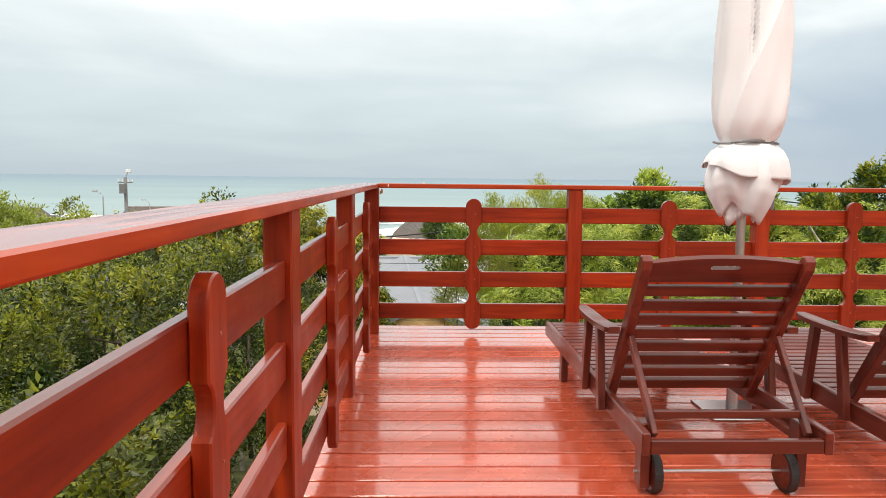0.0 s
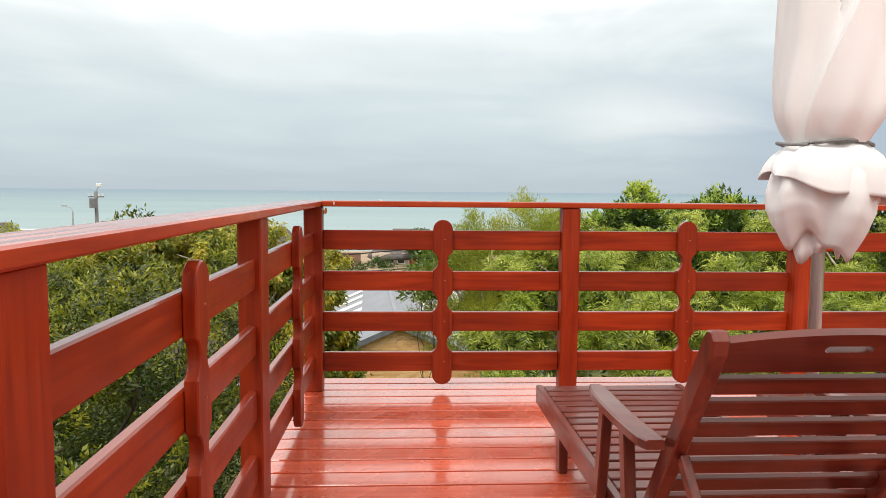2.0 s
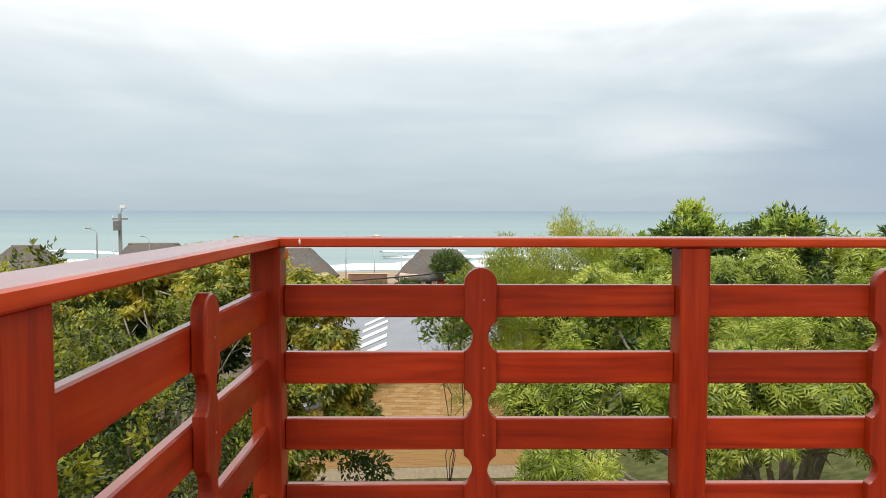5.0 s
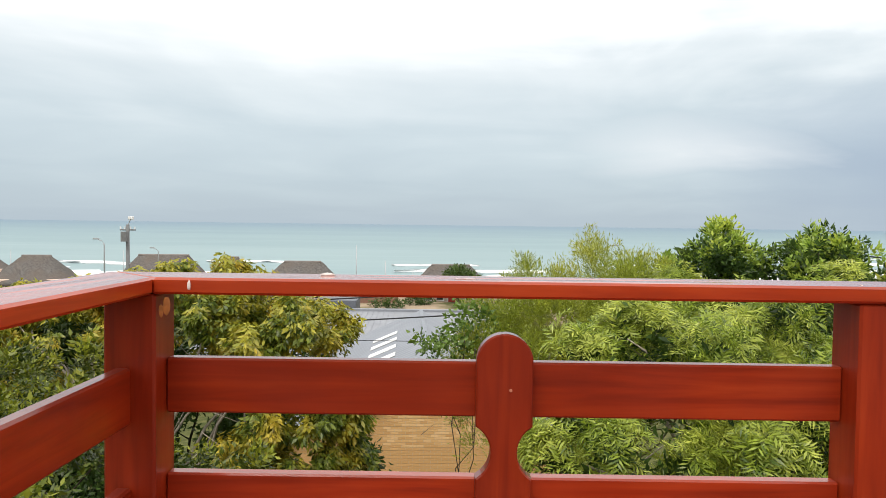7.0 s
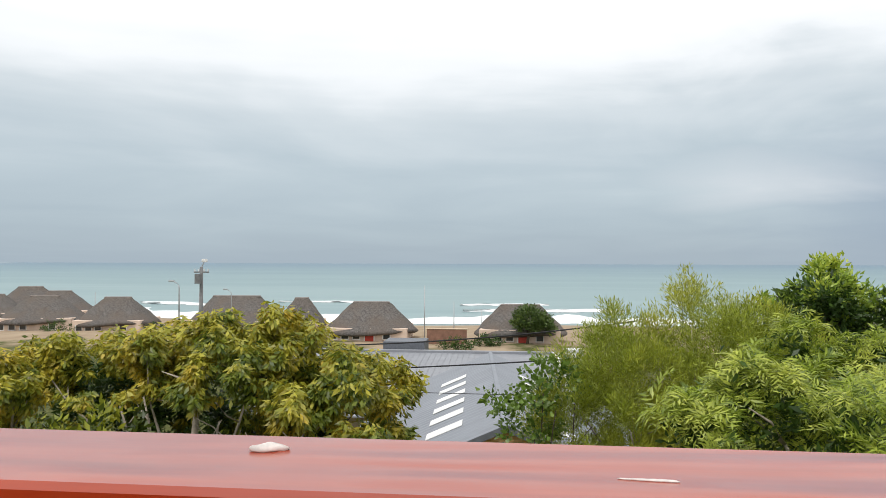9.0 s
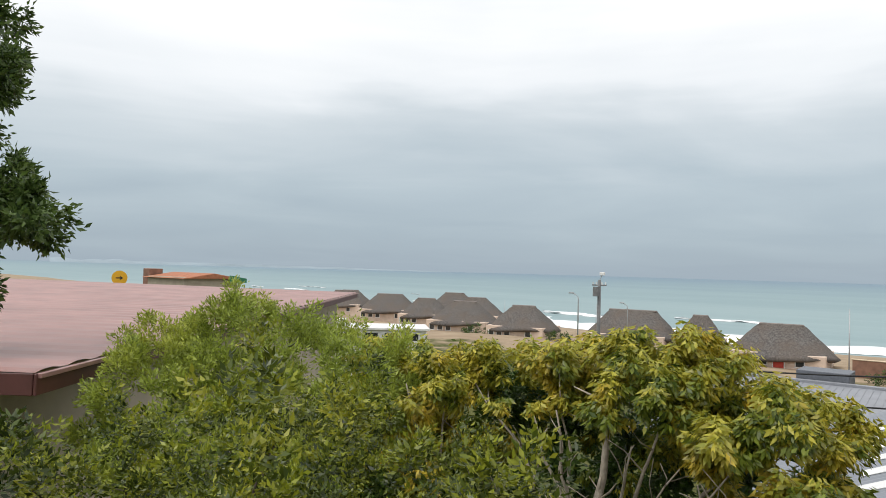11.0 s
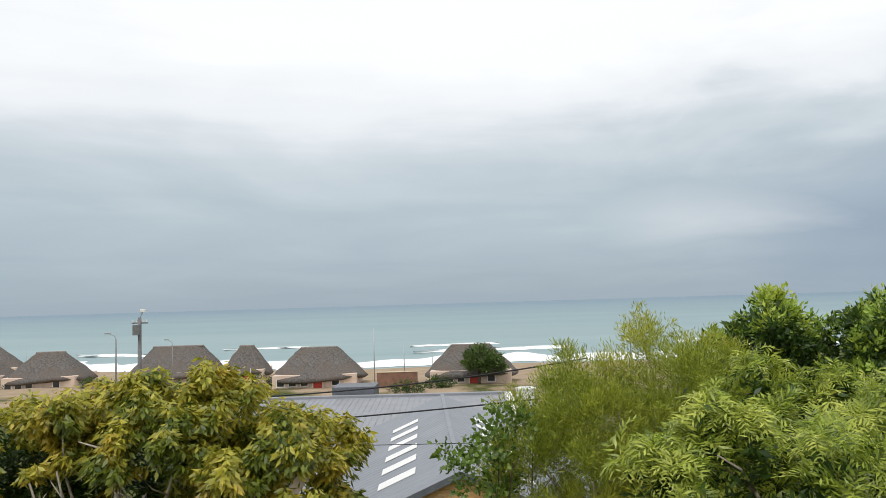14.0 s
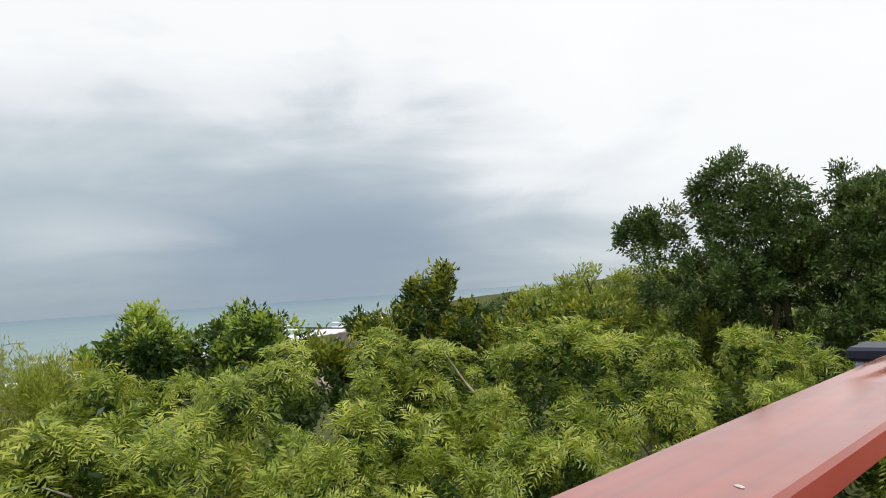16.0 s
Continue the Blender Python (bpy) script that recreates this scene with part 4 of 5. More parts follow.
# ---- neighbour with the maroon roof ----
NH = Vector((-7.3, 8.48, 0.12))
nu = Vector((-0.597, 0.802, 0)).normalized()
nv = Vector((-nu.y, nu.x, 0))
neigh = thing("neighbour_house", "low house under a broad weathered maroon sheet roof", "house")
NL, NW = 25.3, 23.0
bm = bmesh.new()
cols = 160
rowsv = []
for i in range(cols + 1):
    a = NL * i / cols
    rip = 0.022 * (1 if i % 4 in (1, 2) else 0)
    r = []
    for w in (0, 7.5, 15, NW):
        p = NH + nu * a + nv * w
        r.append(bm.verts.new((p.x, p.y, NH.z + 0.012 * w + rip)))
    rowsv.append(r)
for p, q in zip(rowsv, rowsv[1:]):
    for k in range(3):
        bm.faces.new((p[k], q[k], q[k + 1], p[k + 1]))
part("roof", bm, maroon_roof, neigh, "weathered maroon ribbed roof sheet")


def nbeam(a0, w0, a1, w1, drop, width, high, mat, nm, label=""):
    p, q = NH + nu * a0 + nv * w0, NH + nu * a1 + nv * w1
    part(nm, beam((p.x, p.y, NH.z - drop), (q.x, q.y, NH.z - drop), width, high, 0.006), mat, neigh, label)


nbeam(-0.03, -0.02, NL, -0.02, 0.115, 0.03, 0.22, maroon_dark, "fascia", "dark maroon fascia board")
nbeam(-0.02, 0.0, -0.02, NW, 0.115, 0.03, 0.22, maroon_dark, "fascia", "dark maroon fascia board")
nbeam(0, -0.05, NL, -0.05, 0.03, 0.05, 0.05, maroon_roof, "gutter", "dull maroon gutter edge")
nbeam(0.7, 0.9, NL - 0.6, 0.9, 2.1, 0.22, 3.8, beige_wall, "wall")
nbeam(0.75, 1.1, 0.75, NW - 1, 2.1, 0.22, 3.8, beige_wall, "wall")
nbeam(NL - 0.7, 1.1, NL - 0.7, NW - 1, 2.1, 0.22, 3.8, beige_wall, "wall")

far_house = thing("far_house", "far house with an orange tiled roof and green gable end", "house", pose(-0.9, -1.3, 0))
part("body", span(-52.5, -47.5, 38.0, 43.0, -6.5, 0.15, 0.03), beige_wall, far_house)
part("roof", prism([(37.7, 0.05), (40.5, 0.48), (43.3, 0.05)], 0, -52.9, -47.1, 0.02), orange_roof, far_house)
part("gable_board", prism([(41.9, 0.34), (43.5, 0.10), (43.5, -0.25), (41.9, -0.25)], 0, -47.09, -46.95, 0.01), green_paint, far_house, "green painted gable end")
part("chimney", span(-53.9, -52.95, 38.4, 39.6, -6.0, 0.72, 0.03), brown_brick, far_house)

sign = thing("road_sign", "round yellow road sign with a black arrow", "sign", pose(-57.2, 36.4, -0.58, 0, 0, 52))
part("post", rod((0, 0.05, -7.5), (0, 0.05, 0.2), 0.05), galvanised, sign)
disc = part("disc", rod((0, 0, 0.42), (0, 0.03, 0.42), 0.62, 32), yellow_paint, sign)
part("arrow", prism([(-0.28, 0.37), (0.05, 0.37), (0.05, 0.25), (0.3, 0.42), (0.05, 0.59), (0.05, 0.47), (-0.28, 0.47)], 1, -0.012, -0.001), black_paint, disc, "black arrow")

block = thing("white_building", "low white flat-roofed building with dark openings", "building", pose(-30.5, 38.6, -0.4, 0, 0, 43))
part("body", span(-3.4, 3.4, -1.6, 1.6, -6.6, -2.12, 0.03), white_paint, block)
part("roof_slab", span(-3.6, 3.6, -1.8, 1.8, -2.119, -1.98, 0.02), white_paint, block)
for i in range(5):
    x = -2.9 + i * 1.25
    part("opening", span(x, x + 0.8, -1.62, -1.603, -2.75, -2.3, 0.004), glass_dark, block)
part("upper_block", span(-3.3, -1.6, -1.2, 1.2, -1.978, -1.62, 0.02), white_paint, block)

hill_house = thing("hillside_house", "white flat-roofed house high on the far hillside", "house", pose(225, 63, ground_z(225, 63) + 1.5, 0, 0, 20))
part("body", span(-3.6, 3.6, -3, 3, -4, 4.6, 0.05), white_paint, hill_house)
part("roof_slab", span(-4.0, 4.0, -3.4, 3.4, 4.61, 4.95, 0.03), grey_dark, hill_house)
for x, y in ((-2.0, 0), (0.2, 0), (2.2, 0)):
    part("window", span(-3.64, -3.602, x - 0.6, x + 0.6, 2.2, 3.6, 0.01), glass_dark, hill_house)
shed = thing("shed", "small shed with a dark flat roof among the trees", "shed", pose(20.6, 9.7, 0, 0, 0, 15))
part("body", span(-1.1, 1.1, -1.1, 1.1, -5.0, -0.95, 0.02), grey_dark, shed)
part("roof", span(-1.25, 1.25, -1.25, 1.25, -0.949, -0.70, 0.03), black_paint, shed)

# ---- poles, lamps, cables ----
pole = thing("utility_pole", "grey utility pole with a transformer, brackets and a floodlight", "utility pole", pose(-21.95, 53.8, 0))
tube("shaft", [[((0, 0, -7), 0.17), ((0, 0, 0.85), 0.12)]], pole_grey, pole, 10)
part("crossarm", span(-0.55, 0.55, -0.06, 0.06, 0.42, 0.52, 0.01), pole_grey, pole)
part("transformer", rod((-0.1, -0.32, -0.35), (-0.1, -0.32, 0.35), 0.24, 16), pole_grey, pole, "grey drum transformer")
for x in (-0.5, -0.2, 0.2, 0.5):
    part("insulator", rod((x, 0, 0.52), (x, 0, 0.70), 0.04, 10), white_paint, pole)
part("bracket", beam((0, 0, 0.8), (0.22, 0, 1.25), 0.05, 0.05, 0.005), galvanised, pole)
part("floodlight", span(0.08, 0.42, -0.18, 0.08, 1.2, 1.42, 0.02), white_paint, pole, "white floodlight head")


def lamp_post(x, y, base, high, reach):
    t = thing("street_lamp", "slim galvanised street lamp with a curved arm", "street lamp", pose(x, y, base), "street lamps")
    pts = [((0, 0, -0.6), 0.07), ((0, 0, high - 0.5), 0.05)] + [((reach * (1 - math.cos(a)), 0, high - 0.5 + 0.5 * math.sin(a)), 0.04) for a in (0.4, 0.8, 1.2, 1.57)]
    tube("shaft", [pts], galvanised, t, 8)
    part("lamp_head", span(reach - 0.1 * (1 if reach > 0 else -3), reach + 0.5 * (1 if reach > 0 else -0.2), -0.1, 0.1, high - 0.06, high + 0.05, 0.02), galvanised, t)
    return t


lamp_post(-24.0, 54.6, -6.4, 6.2, -0.7)
lamp_post(-26.4, 70.0, -6.6, 5.2, -0.7)
lamp_post(13.5, 62.0, -6.4, 6.0, 0.7)


def mast(x, y, base, top):
    t = thing("mast", "thin bare mast among the beach huts", "mast", pose(x, y, base), "masts by the huts")
    tube("shaft", [[((0, 0, -0.5), 0.07), ((0, 0, top - base), 0.035)]], galvanised, t, 8)
    part("foot_collar", rod((0, 0, 0), (0, 0, 0.4), 0.12, 10), galvanised, t)


mast(-8.5, 75, -6.7, -1.1)
mast(-6.0, 80, -6.8, -2.9)
mast(-3.0, 79, -6.8, -3.9)
mast(-37.0, 86, -6.9, -2.4)
mast(-54.5, 93, -7.0, -2.8)
mast(-19.2, 70, -6.6, -4.2)


def cable(a, b, sag, r=0.022):
    a, b = Vector(a), Vector(b)
    pts = []
    for i in range(29):
        s = i / 28
        p = a.lerp(b, s)
        p.z -= sag * 4 * s * (1 - s)
        pts.append((p, r))
    t = tube("power_line", [pts], cable_mat, None, 5)
    tagged(t, "black overhead power line sagging above the roofs", "cable", "overhead power lines")


cable((-8.6, 27.0, -1.46), (4.2, 27.0, -0.52), 0.25, 0.024)
cable((-5.3, 22.0, -1.48), (4.15, 22.0, -0.84), 0.06, 0.019)
cable((-4.5, 16.0, -0.76), (4.6, 16.0, -0.77), 0.04, 0.006)
cable((16.6, 36.7, 0.35), (27.0, 30.0, -0.6), 0.15, 0.035)

# ---- trees and shrubs ----


def leaf_mesh(name, base, way, side, length, width, mat, fold=0.25, oval=False):
    """Leaves as folded diamonds of real size: arrays of base points, directions and side vectors."""
    n = len(base)
    way = way / np.linalg.norm(way, axis=1, keepdims=True)
    side = side - way * (side * way).sum(1, keepdims=True)
    side /= np.linalg.norm(side, axis=1, keepdims=True) + 1e-9
    nor = np.cross(way, side)
    L, W = length[:, None], width[:, None]
    k = 6 if oval else 4
    verts = np.empty((n, k, 3))
    verts[:, 0] = base
    if oval:
        for i, (s, sgn, w) in enumerate(((0.28, 1, 0.42), (0.68, 1, 0.46), (1.0, 0, 0.0), (0.68, -1, 0.46), (0.28, -1, 0.42))):
            verts[:, i + 1] = base + way * L * s + side * W * w * sgn + nor * (W * fold * abs(sgn) - L * 0.16 * s * s)
    else:
        mid = base + way * L * 0.45
        verts[:, 1] = mid + side * W * 0.5 + nor * W * fold
        verts[:, 2] = base + way * L - nor * L * 0.08
        verts[:, 3] = mid - side * W * 0.5 + nor * W * fold
    me = bpy.data.meshes.new(name)
    me.vertices.add(k * n)
    me.vertices.foreach_set("co", verts.reshape(-1))
    me.loops.add(k * n)
    me.loops.foreach_set("vertex_index", np.arange(k * n, dtype=np.int32))
    me.polygons.add(n)
    me.polygons.foreach_set("loop_start", np.arange(0, k * n, k, dtype=np.int32))
    me.polygons.foreach_set("loop_total", np.full(n, k, dtype=np.int32))
    me.materials.append(mat)
    me.update(calc_edges=True)
    return me


def unit(v):
    return v / (np.linalg.norm(v, axis=-1, keepdims=True) + 1e-9)


def crown_points(lobes, n, rng, inner=0.25, lump=0.25, floor_cut=-0.75, puff=0.0, per_puff=12):
    """Points and outward directions over the skins of overlapping lobes (x, y, z, rx, ry, rz), gathered in puffs of foliage."""
    lobes = np.array(lobes, float)
    m = n if puff <= 0 else max(8, int(n * 0.8 / per_puff))
    area = lobes[:, 3] * lobes[:, 4] + lobes[:, 4] * lobes[:, 5]
    pick = rng.choice(len(lobes), m * 4, p=area / area.sum())
    d = unit(rng.normal(size=(m * 4, 3)))
    lb = lobes[pick]
    amp = np.array([noise.noise(Vector((float(a), float(b), float(c))) * 2.2 + Vector((float(k) * 7, 0, 0))) for (a, b, c), k in zip(d, pick)])
    r = 1 + lump * amp - inner * rng.random(m * 4) ** 2
    pos = lb[:, :3] + d * lb[:, 3:] * r[:, None]
    keep = d[:, 2] > floor_cut
    for i, q in enumerate(lobes):
        inside = (((pos - q[:3]) / q[3:]) ** 2).sum(1) < 0.62
        keep &= ~(inside & (pick != i))
    pos, d = pos[keep][:m], d[keep][:m]
    if puff <= 0:
        return pos, d
    size = puff * (0.6 + 0.8 * rng.random((len(pos), 1)))
    k = np.repeat(np.arange(len(pos)), per_puff)
    e = unit(rng.normal(size=(len(k), 3)) + d[k] * 0.7 + np.array([0, 0, 0.35]))
    skin = pos[k] + e * size[k] * (0.55 + 0.5 * rng.random((len(k), 1)))
    fill = pos - d * puff * 0.7
    fill = np.concatenate([fill + 0.3 * puff * rng.normal(size=fill.shape) for _ in range(max(1, per_puff // 4))])
    fd = np.concatenate([d] * max(1, per_puff // 4))
    return np.concatenate([skin, fill]), np.concatenate([unit(e + 0.3 * d[k]), fd])


def sprays(pos, out, rng, per, radius, length, width, droop, spread, upbias=0.3):
    """Leaves set round each twig end, pointing outward, up or drooping."""
    n = len(pos)
    twig = unit(out + np.array([0, 0, upbias]) + 0.35 * rng.normal(size=(n, 3)))
    base = np.repeat(pos, per, 0)
    tw = np.repeat(twig, per, 0)
    s = rng.random((n * per, 1))
    jit = rng.normal(size=(n * per, 3))
    jit -= tw * (jit * tw).sum(1, keepdims=True)
    jit = unit(jit)
    b = base + tw * (s - 0.6) * radius * 1.6 + jit * radius * 0.30 * rng.random((n * per, 1)) + 0.25 * radius * rng.normal(size=(n * per, 3))
    way = unit(tw * (0.35 + 0.6 * s) + jit * spread + np.array([0, 0, -droop]) + 0.15 * rng.normal(size=(n * per, 3)))
    side = np.cross(way, tw) + 0.5 * rng.normal(size=(n * per, 3))
    ln = length * (0.65 + 0.6 * rng.random(n * per))
    return b, way, side, ln, ln * width / length


def limbs(root, targets, rng, r0, wiggle=0.12, steps=6):
    paths = []
    root = Vector(root)
    for q in targets:
        q = Vector(q)
        pts = []
        for i in range(steps + 1):
            s = i / steps
            p = root.lerp(q, s)
            p.z += 0.06 * (q - root).length * math.sin(math.pi * s)
            w = wiggle * (q - root).length * math.sin(math.pi * s)
            p += Vector(np.clip(rng.normal(size=3), -1, 1)) * min(w * 0.35, 0.12)
            pts.append((p, max(0.006, r0 * (1 - 0.82 * s))))
        paths.append(pts)
        for k in range(2):
            a = pts[rng.randint(steps // 2, steps)][0]
            b = a + Vector(np.clip(rng.normal(size=3), -1.2, 1.2)) * min(0.16 * (q - root).length, 0.3)
            b.z = max(b.z, a.z - 0.1) + 0.08
            paths.append([(a, r0 * 0.35), (a.lerp(b, 0.5) + Vector(rng.normal(size=3)) * 0.03, r0 * 0.22), (b, 0.005)])
    return paths


def plant(name, label, category, root, lobes, mat, seed, clumps, per, radius, length, width, droop=0.1, spread=0.8, inner=0.3, lump=0.25,
          trunk_r=0.08, bark_mat=None, upbias=0.3, limb_count=10, group="", floor_cut=-0.75, puff=0.0, per_puff=12, young=None, carve=None, oval=False, young_share=0.75):
    rng = np.random.RandomState(seed)
    t = thing(name, label, category, pose(*root), group)
    o = np.array(root)
    pos, out = crown_points(lobes, clumps, rng, inner, lump, floor_cut, puff, per_puff)
    if carve:
        x0, x1, y0, y1, z0, z1 = carve
        hole = (pos[:, 0] > x0) & (pos[:, 0] < x1) & (pos[:, 1] > y0) & (pos[:, 1] < y1) & (pos[:, 2] > z0) & (pos[:, 2] < z1)
        pos, out = pos[~hole], out[~hole]
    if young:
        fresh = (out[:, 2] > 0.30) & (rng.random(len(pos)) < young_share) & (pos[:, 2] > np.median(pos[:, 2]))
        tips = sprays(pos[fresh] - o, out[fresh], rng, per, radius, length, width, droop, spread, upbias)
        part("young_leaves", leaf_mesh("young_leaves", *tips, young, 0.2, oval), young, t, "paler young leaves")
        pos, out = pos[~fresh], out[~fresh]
    leaves = sprays(pos - o, out, rng, per, radius, length, width, droop, spread, upbias)
    part("crown", leaf_mesh("crown", *leaves, mat, 0.2, oval), mat, t)
    low = np.array([q[:3] for q in lobes]).mean(0)
    fork = Vector((float(low[0] - o[0]) * 0.3, float(low[1] - o[1]) * 0.3, (float(low[2]) - root[2]) * 0.35))
    trunk = [((0, 0, -0.4), trunk_r * 1.25), ((fork.x * 0.4, fork.y * 0.4, fork.z * 0.5), trunk_r), (fork, trunk_r * 0.85)]
    ends = (pos - o)[rng.choice(len(pos), min(limb_count, len(pos)), replace=False)]
    ends = [Vector((float(a), float(b), float(c))) * 0.97 + fork * 0.03 for a, b, c in ends]
    tube("trunk", [trunk] + limbs(fork, ends, rng, trunk_r * 0.6), bark_mat or bark_dark, t, 6)
    return t

G = ground_z
plant("shrub", "dense glossy green shrub growing beside the deck", "shrub", (-1.9, 7.0, G(-1.9, 7.0)),
      [(-1.35, 6.9, -0.25, 0.95, 1.2, 0.90), (-2.6, 7.6, -0.15, 1.2, 1.1, 0.80), (-1.5, 4.6, -0.30, 0.9, 1.4, 0.95), (-3.6, 6.7, -0.35, 1.0, 1.1, 0.80), (-1.25, 2.4, -0.5, 0.75, 1.3, 0.85),
       (-2.2, 5.8, -0.55, 1.2, 1.4, 0.95), (-1.3, 5.6, -1.6, 0.9, 2.2, 1.0), (-1.2, 2.4, -1.7, 0.8, 2.2, 1.1), (-3.4, 8.6, -0.3, 0.9, 0.8, 0.8)],
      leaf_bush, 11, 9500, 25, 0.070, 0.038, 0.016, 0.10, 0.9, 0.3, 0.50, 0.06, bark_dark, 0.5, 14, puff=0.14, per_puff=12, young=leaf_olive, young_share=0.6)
plant("shrub", "pale feathery bush in front of the maroon roof", "shrub", (-6.9, 10.9, G(-6.9, 10.9)),
      [(-6.75, 10.6, -0.02, 1.15, 1.0, 0.86), (-7.0, 9.7, -0.28, 0.9, 0.8, 0.80), (-5.9, 11.0, -0.18, 1.2, 1.0, 0.80), (-5.3, 10.4, -0.7, 1.0, 0.9, 0.75), (-6.2, 9.6, -0.9, 1.0, 0.9, 0.7)],
      leaf_grey, 12, 4200, 22, 0.09, 0.06, 0.02, -0.1, 0.8, 0.35, 0.3, 0.05, bark, 0.5, 12, puff=0.16, per_puff=12)
yellow_tree = plant("tree", "bushy tree with yellow-tipped drooping leaves and bare pale branches", "tree", (-2.6, 11.4, G(-2.6, 11.4)),
      [(-2.15, 11.5, 0.14, 0.66, 0.75, 0.58), (-1.12, 11.3, -0.26, 0.66, 0.75, 0.62), (-1.60, 11.6, 0.0, 0.60, 0.70, 0.55), (-2.75, 12.0, -0.10, 0.65, 0.75, 0.55), (-3.45, 11.6, -0.05, 0.70, 0.75, 0.55), (-4.3, 11.3, -0.2, 0.75, 0.75, 0.60), (-0.9, 11.2, -1.0, 0.62, 0.75, 0.65),
       (-5.3, 11.6, -0.25, 0.75, 0.75, 0.55), (-2.6, 12.3, -0.5, 1.1, 0.6, 0.75), (-3.9, 12.1, -0.5, 1.2, 0.6, 0.75), (-0.95, 11.1, -1.6, 0.7, 0.8, 0.7), (-4.6, 10.9, -0.9, 0.9, 0.7, 0.7)],
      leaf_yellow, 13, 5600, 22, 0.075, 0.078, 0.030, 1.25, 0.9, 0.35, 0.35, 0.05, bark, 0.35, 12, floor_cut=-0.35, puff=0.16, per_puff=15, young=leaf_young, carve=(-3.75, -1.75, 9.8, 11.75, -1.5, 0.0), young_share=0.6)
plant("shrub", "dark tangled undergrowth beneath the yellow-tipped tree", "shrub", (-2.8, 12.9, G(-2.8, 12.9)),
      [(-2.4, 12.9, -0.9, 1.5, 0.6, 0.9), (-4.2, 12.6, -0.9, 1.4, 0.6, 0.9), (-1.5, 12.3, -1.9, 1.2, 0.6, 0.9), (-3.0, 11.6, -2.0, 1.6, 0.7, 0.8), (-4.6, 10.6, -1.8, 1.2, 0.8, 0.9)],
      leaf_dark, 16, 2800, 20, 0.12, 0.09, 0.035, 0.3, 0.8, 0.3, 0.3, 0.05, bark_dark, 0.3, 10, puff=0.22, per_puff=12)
rngb = np.random.RandomState(5)
for x0, x1, y1, z1, r in ((-2.55, -2.30, 11.1, 0.30, 0.045), (-2.5, -1.85, 11.0, 0.02, 0.024), (-2.6, -2.05, 10.9, -0.15, 0.02), (-2.6, -3.0, 10.95, -0.05, 0.02), (-2.65, -2.75, 10.9, 0.05, 0.018), (-2.6, -3.25, 11.0, -0.25, 0.018), (-2.5, -1.7, 11.05, -0.30, 0.016), (-4.2, -3.95, 10.8, 0.15, 0.016), (-4.3, -4.4, 10.8, 0.1, 0.014), (-1.3, -1.2, 10.7, -0.35, 0.018), (-1.3, -1.45, 10.7, -0.3, 0.014)):
    a0, b0 = Vector((x0 + 2.6, -0.15, G(-2.6, 11.4) * -1 - 1.5)), Vector((x1 + 2.6, y1 - 11.4, z1 - G(-2.6, 11.4)))
    pts = []
    for i in range(8):
        s = i / 7
        p = a0.lerp(b0, s) + Vector(rngb.normal(size=3)) * 0.035 * math.sin(math.pi * s)
        pts.append((p, 1.35 * r * (1 - 0.7 * s)))
    bare = [pts]
    for k in range(7):
        p = pts[2 + k % 5][0]
        w = Vector((rngb.normal() * 0.5, -0.2 + 0.3 * rngb.normal(), 0.6)).normalized() * (0.15 + 0.3 * rngb.random())
        bare.append([(p, r * 0.35), (p + w * 0.5 + Vector(rngb.normal(size=3)) * 0.02, r * 0.25), (p + w, 0.004)])
    tube("branch", bare, bark, yellow_tree, 6, "bare pale grey branch")
plant("tree", "wispy light green tree with fine narrow leaves", "tree", (2.3, 12.9, G(2.3, 12.9)),
      [(1.75, 12.6, -0.15, 0.70, 0.7, 0.75), (2.75, 12.8, 0.05, 0.75, 0.8, 0.80), (3.4, 12.9, -0.35, 0.55, 0.7, 0.75), (1.2, 12.6, -0.6, 0.55, 0.7, 0.75), (2.1, 12.3, -1.1, 0.9, 0.7, 0.9)],
      leaf_wispy, 14, 6800, 22, 0.12, 0.062, 0.0095, -0.1, 0.6, 0.45, 0.40, 0.05, bark, 0.6, 18, puff=0.19, per_puff=14)
plant("tree", "small broad-leaved sapling below the wispy tree", "tree", (0.75, 12.4, G(0.75, 12.4)),
      [(0.55, 12.2, -0.16, 0.36, 0.3, 0.10), (0.88, 12.3, 0.02, 0.3, 0.3, 0.28), (0.75, 12.2, -0.44, 0.36, 0.3, 0.12)],
      leaf_broad, 15, 80, 12, 0.11, 0.065, 0.045, 0.2, 0.9, 0.3, 0.3, 0.010, bark_dark, 0.4, 4)

# feathery shrub bank: arching pinnate fronds in rosettes


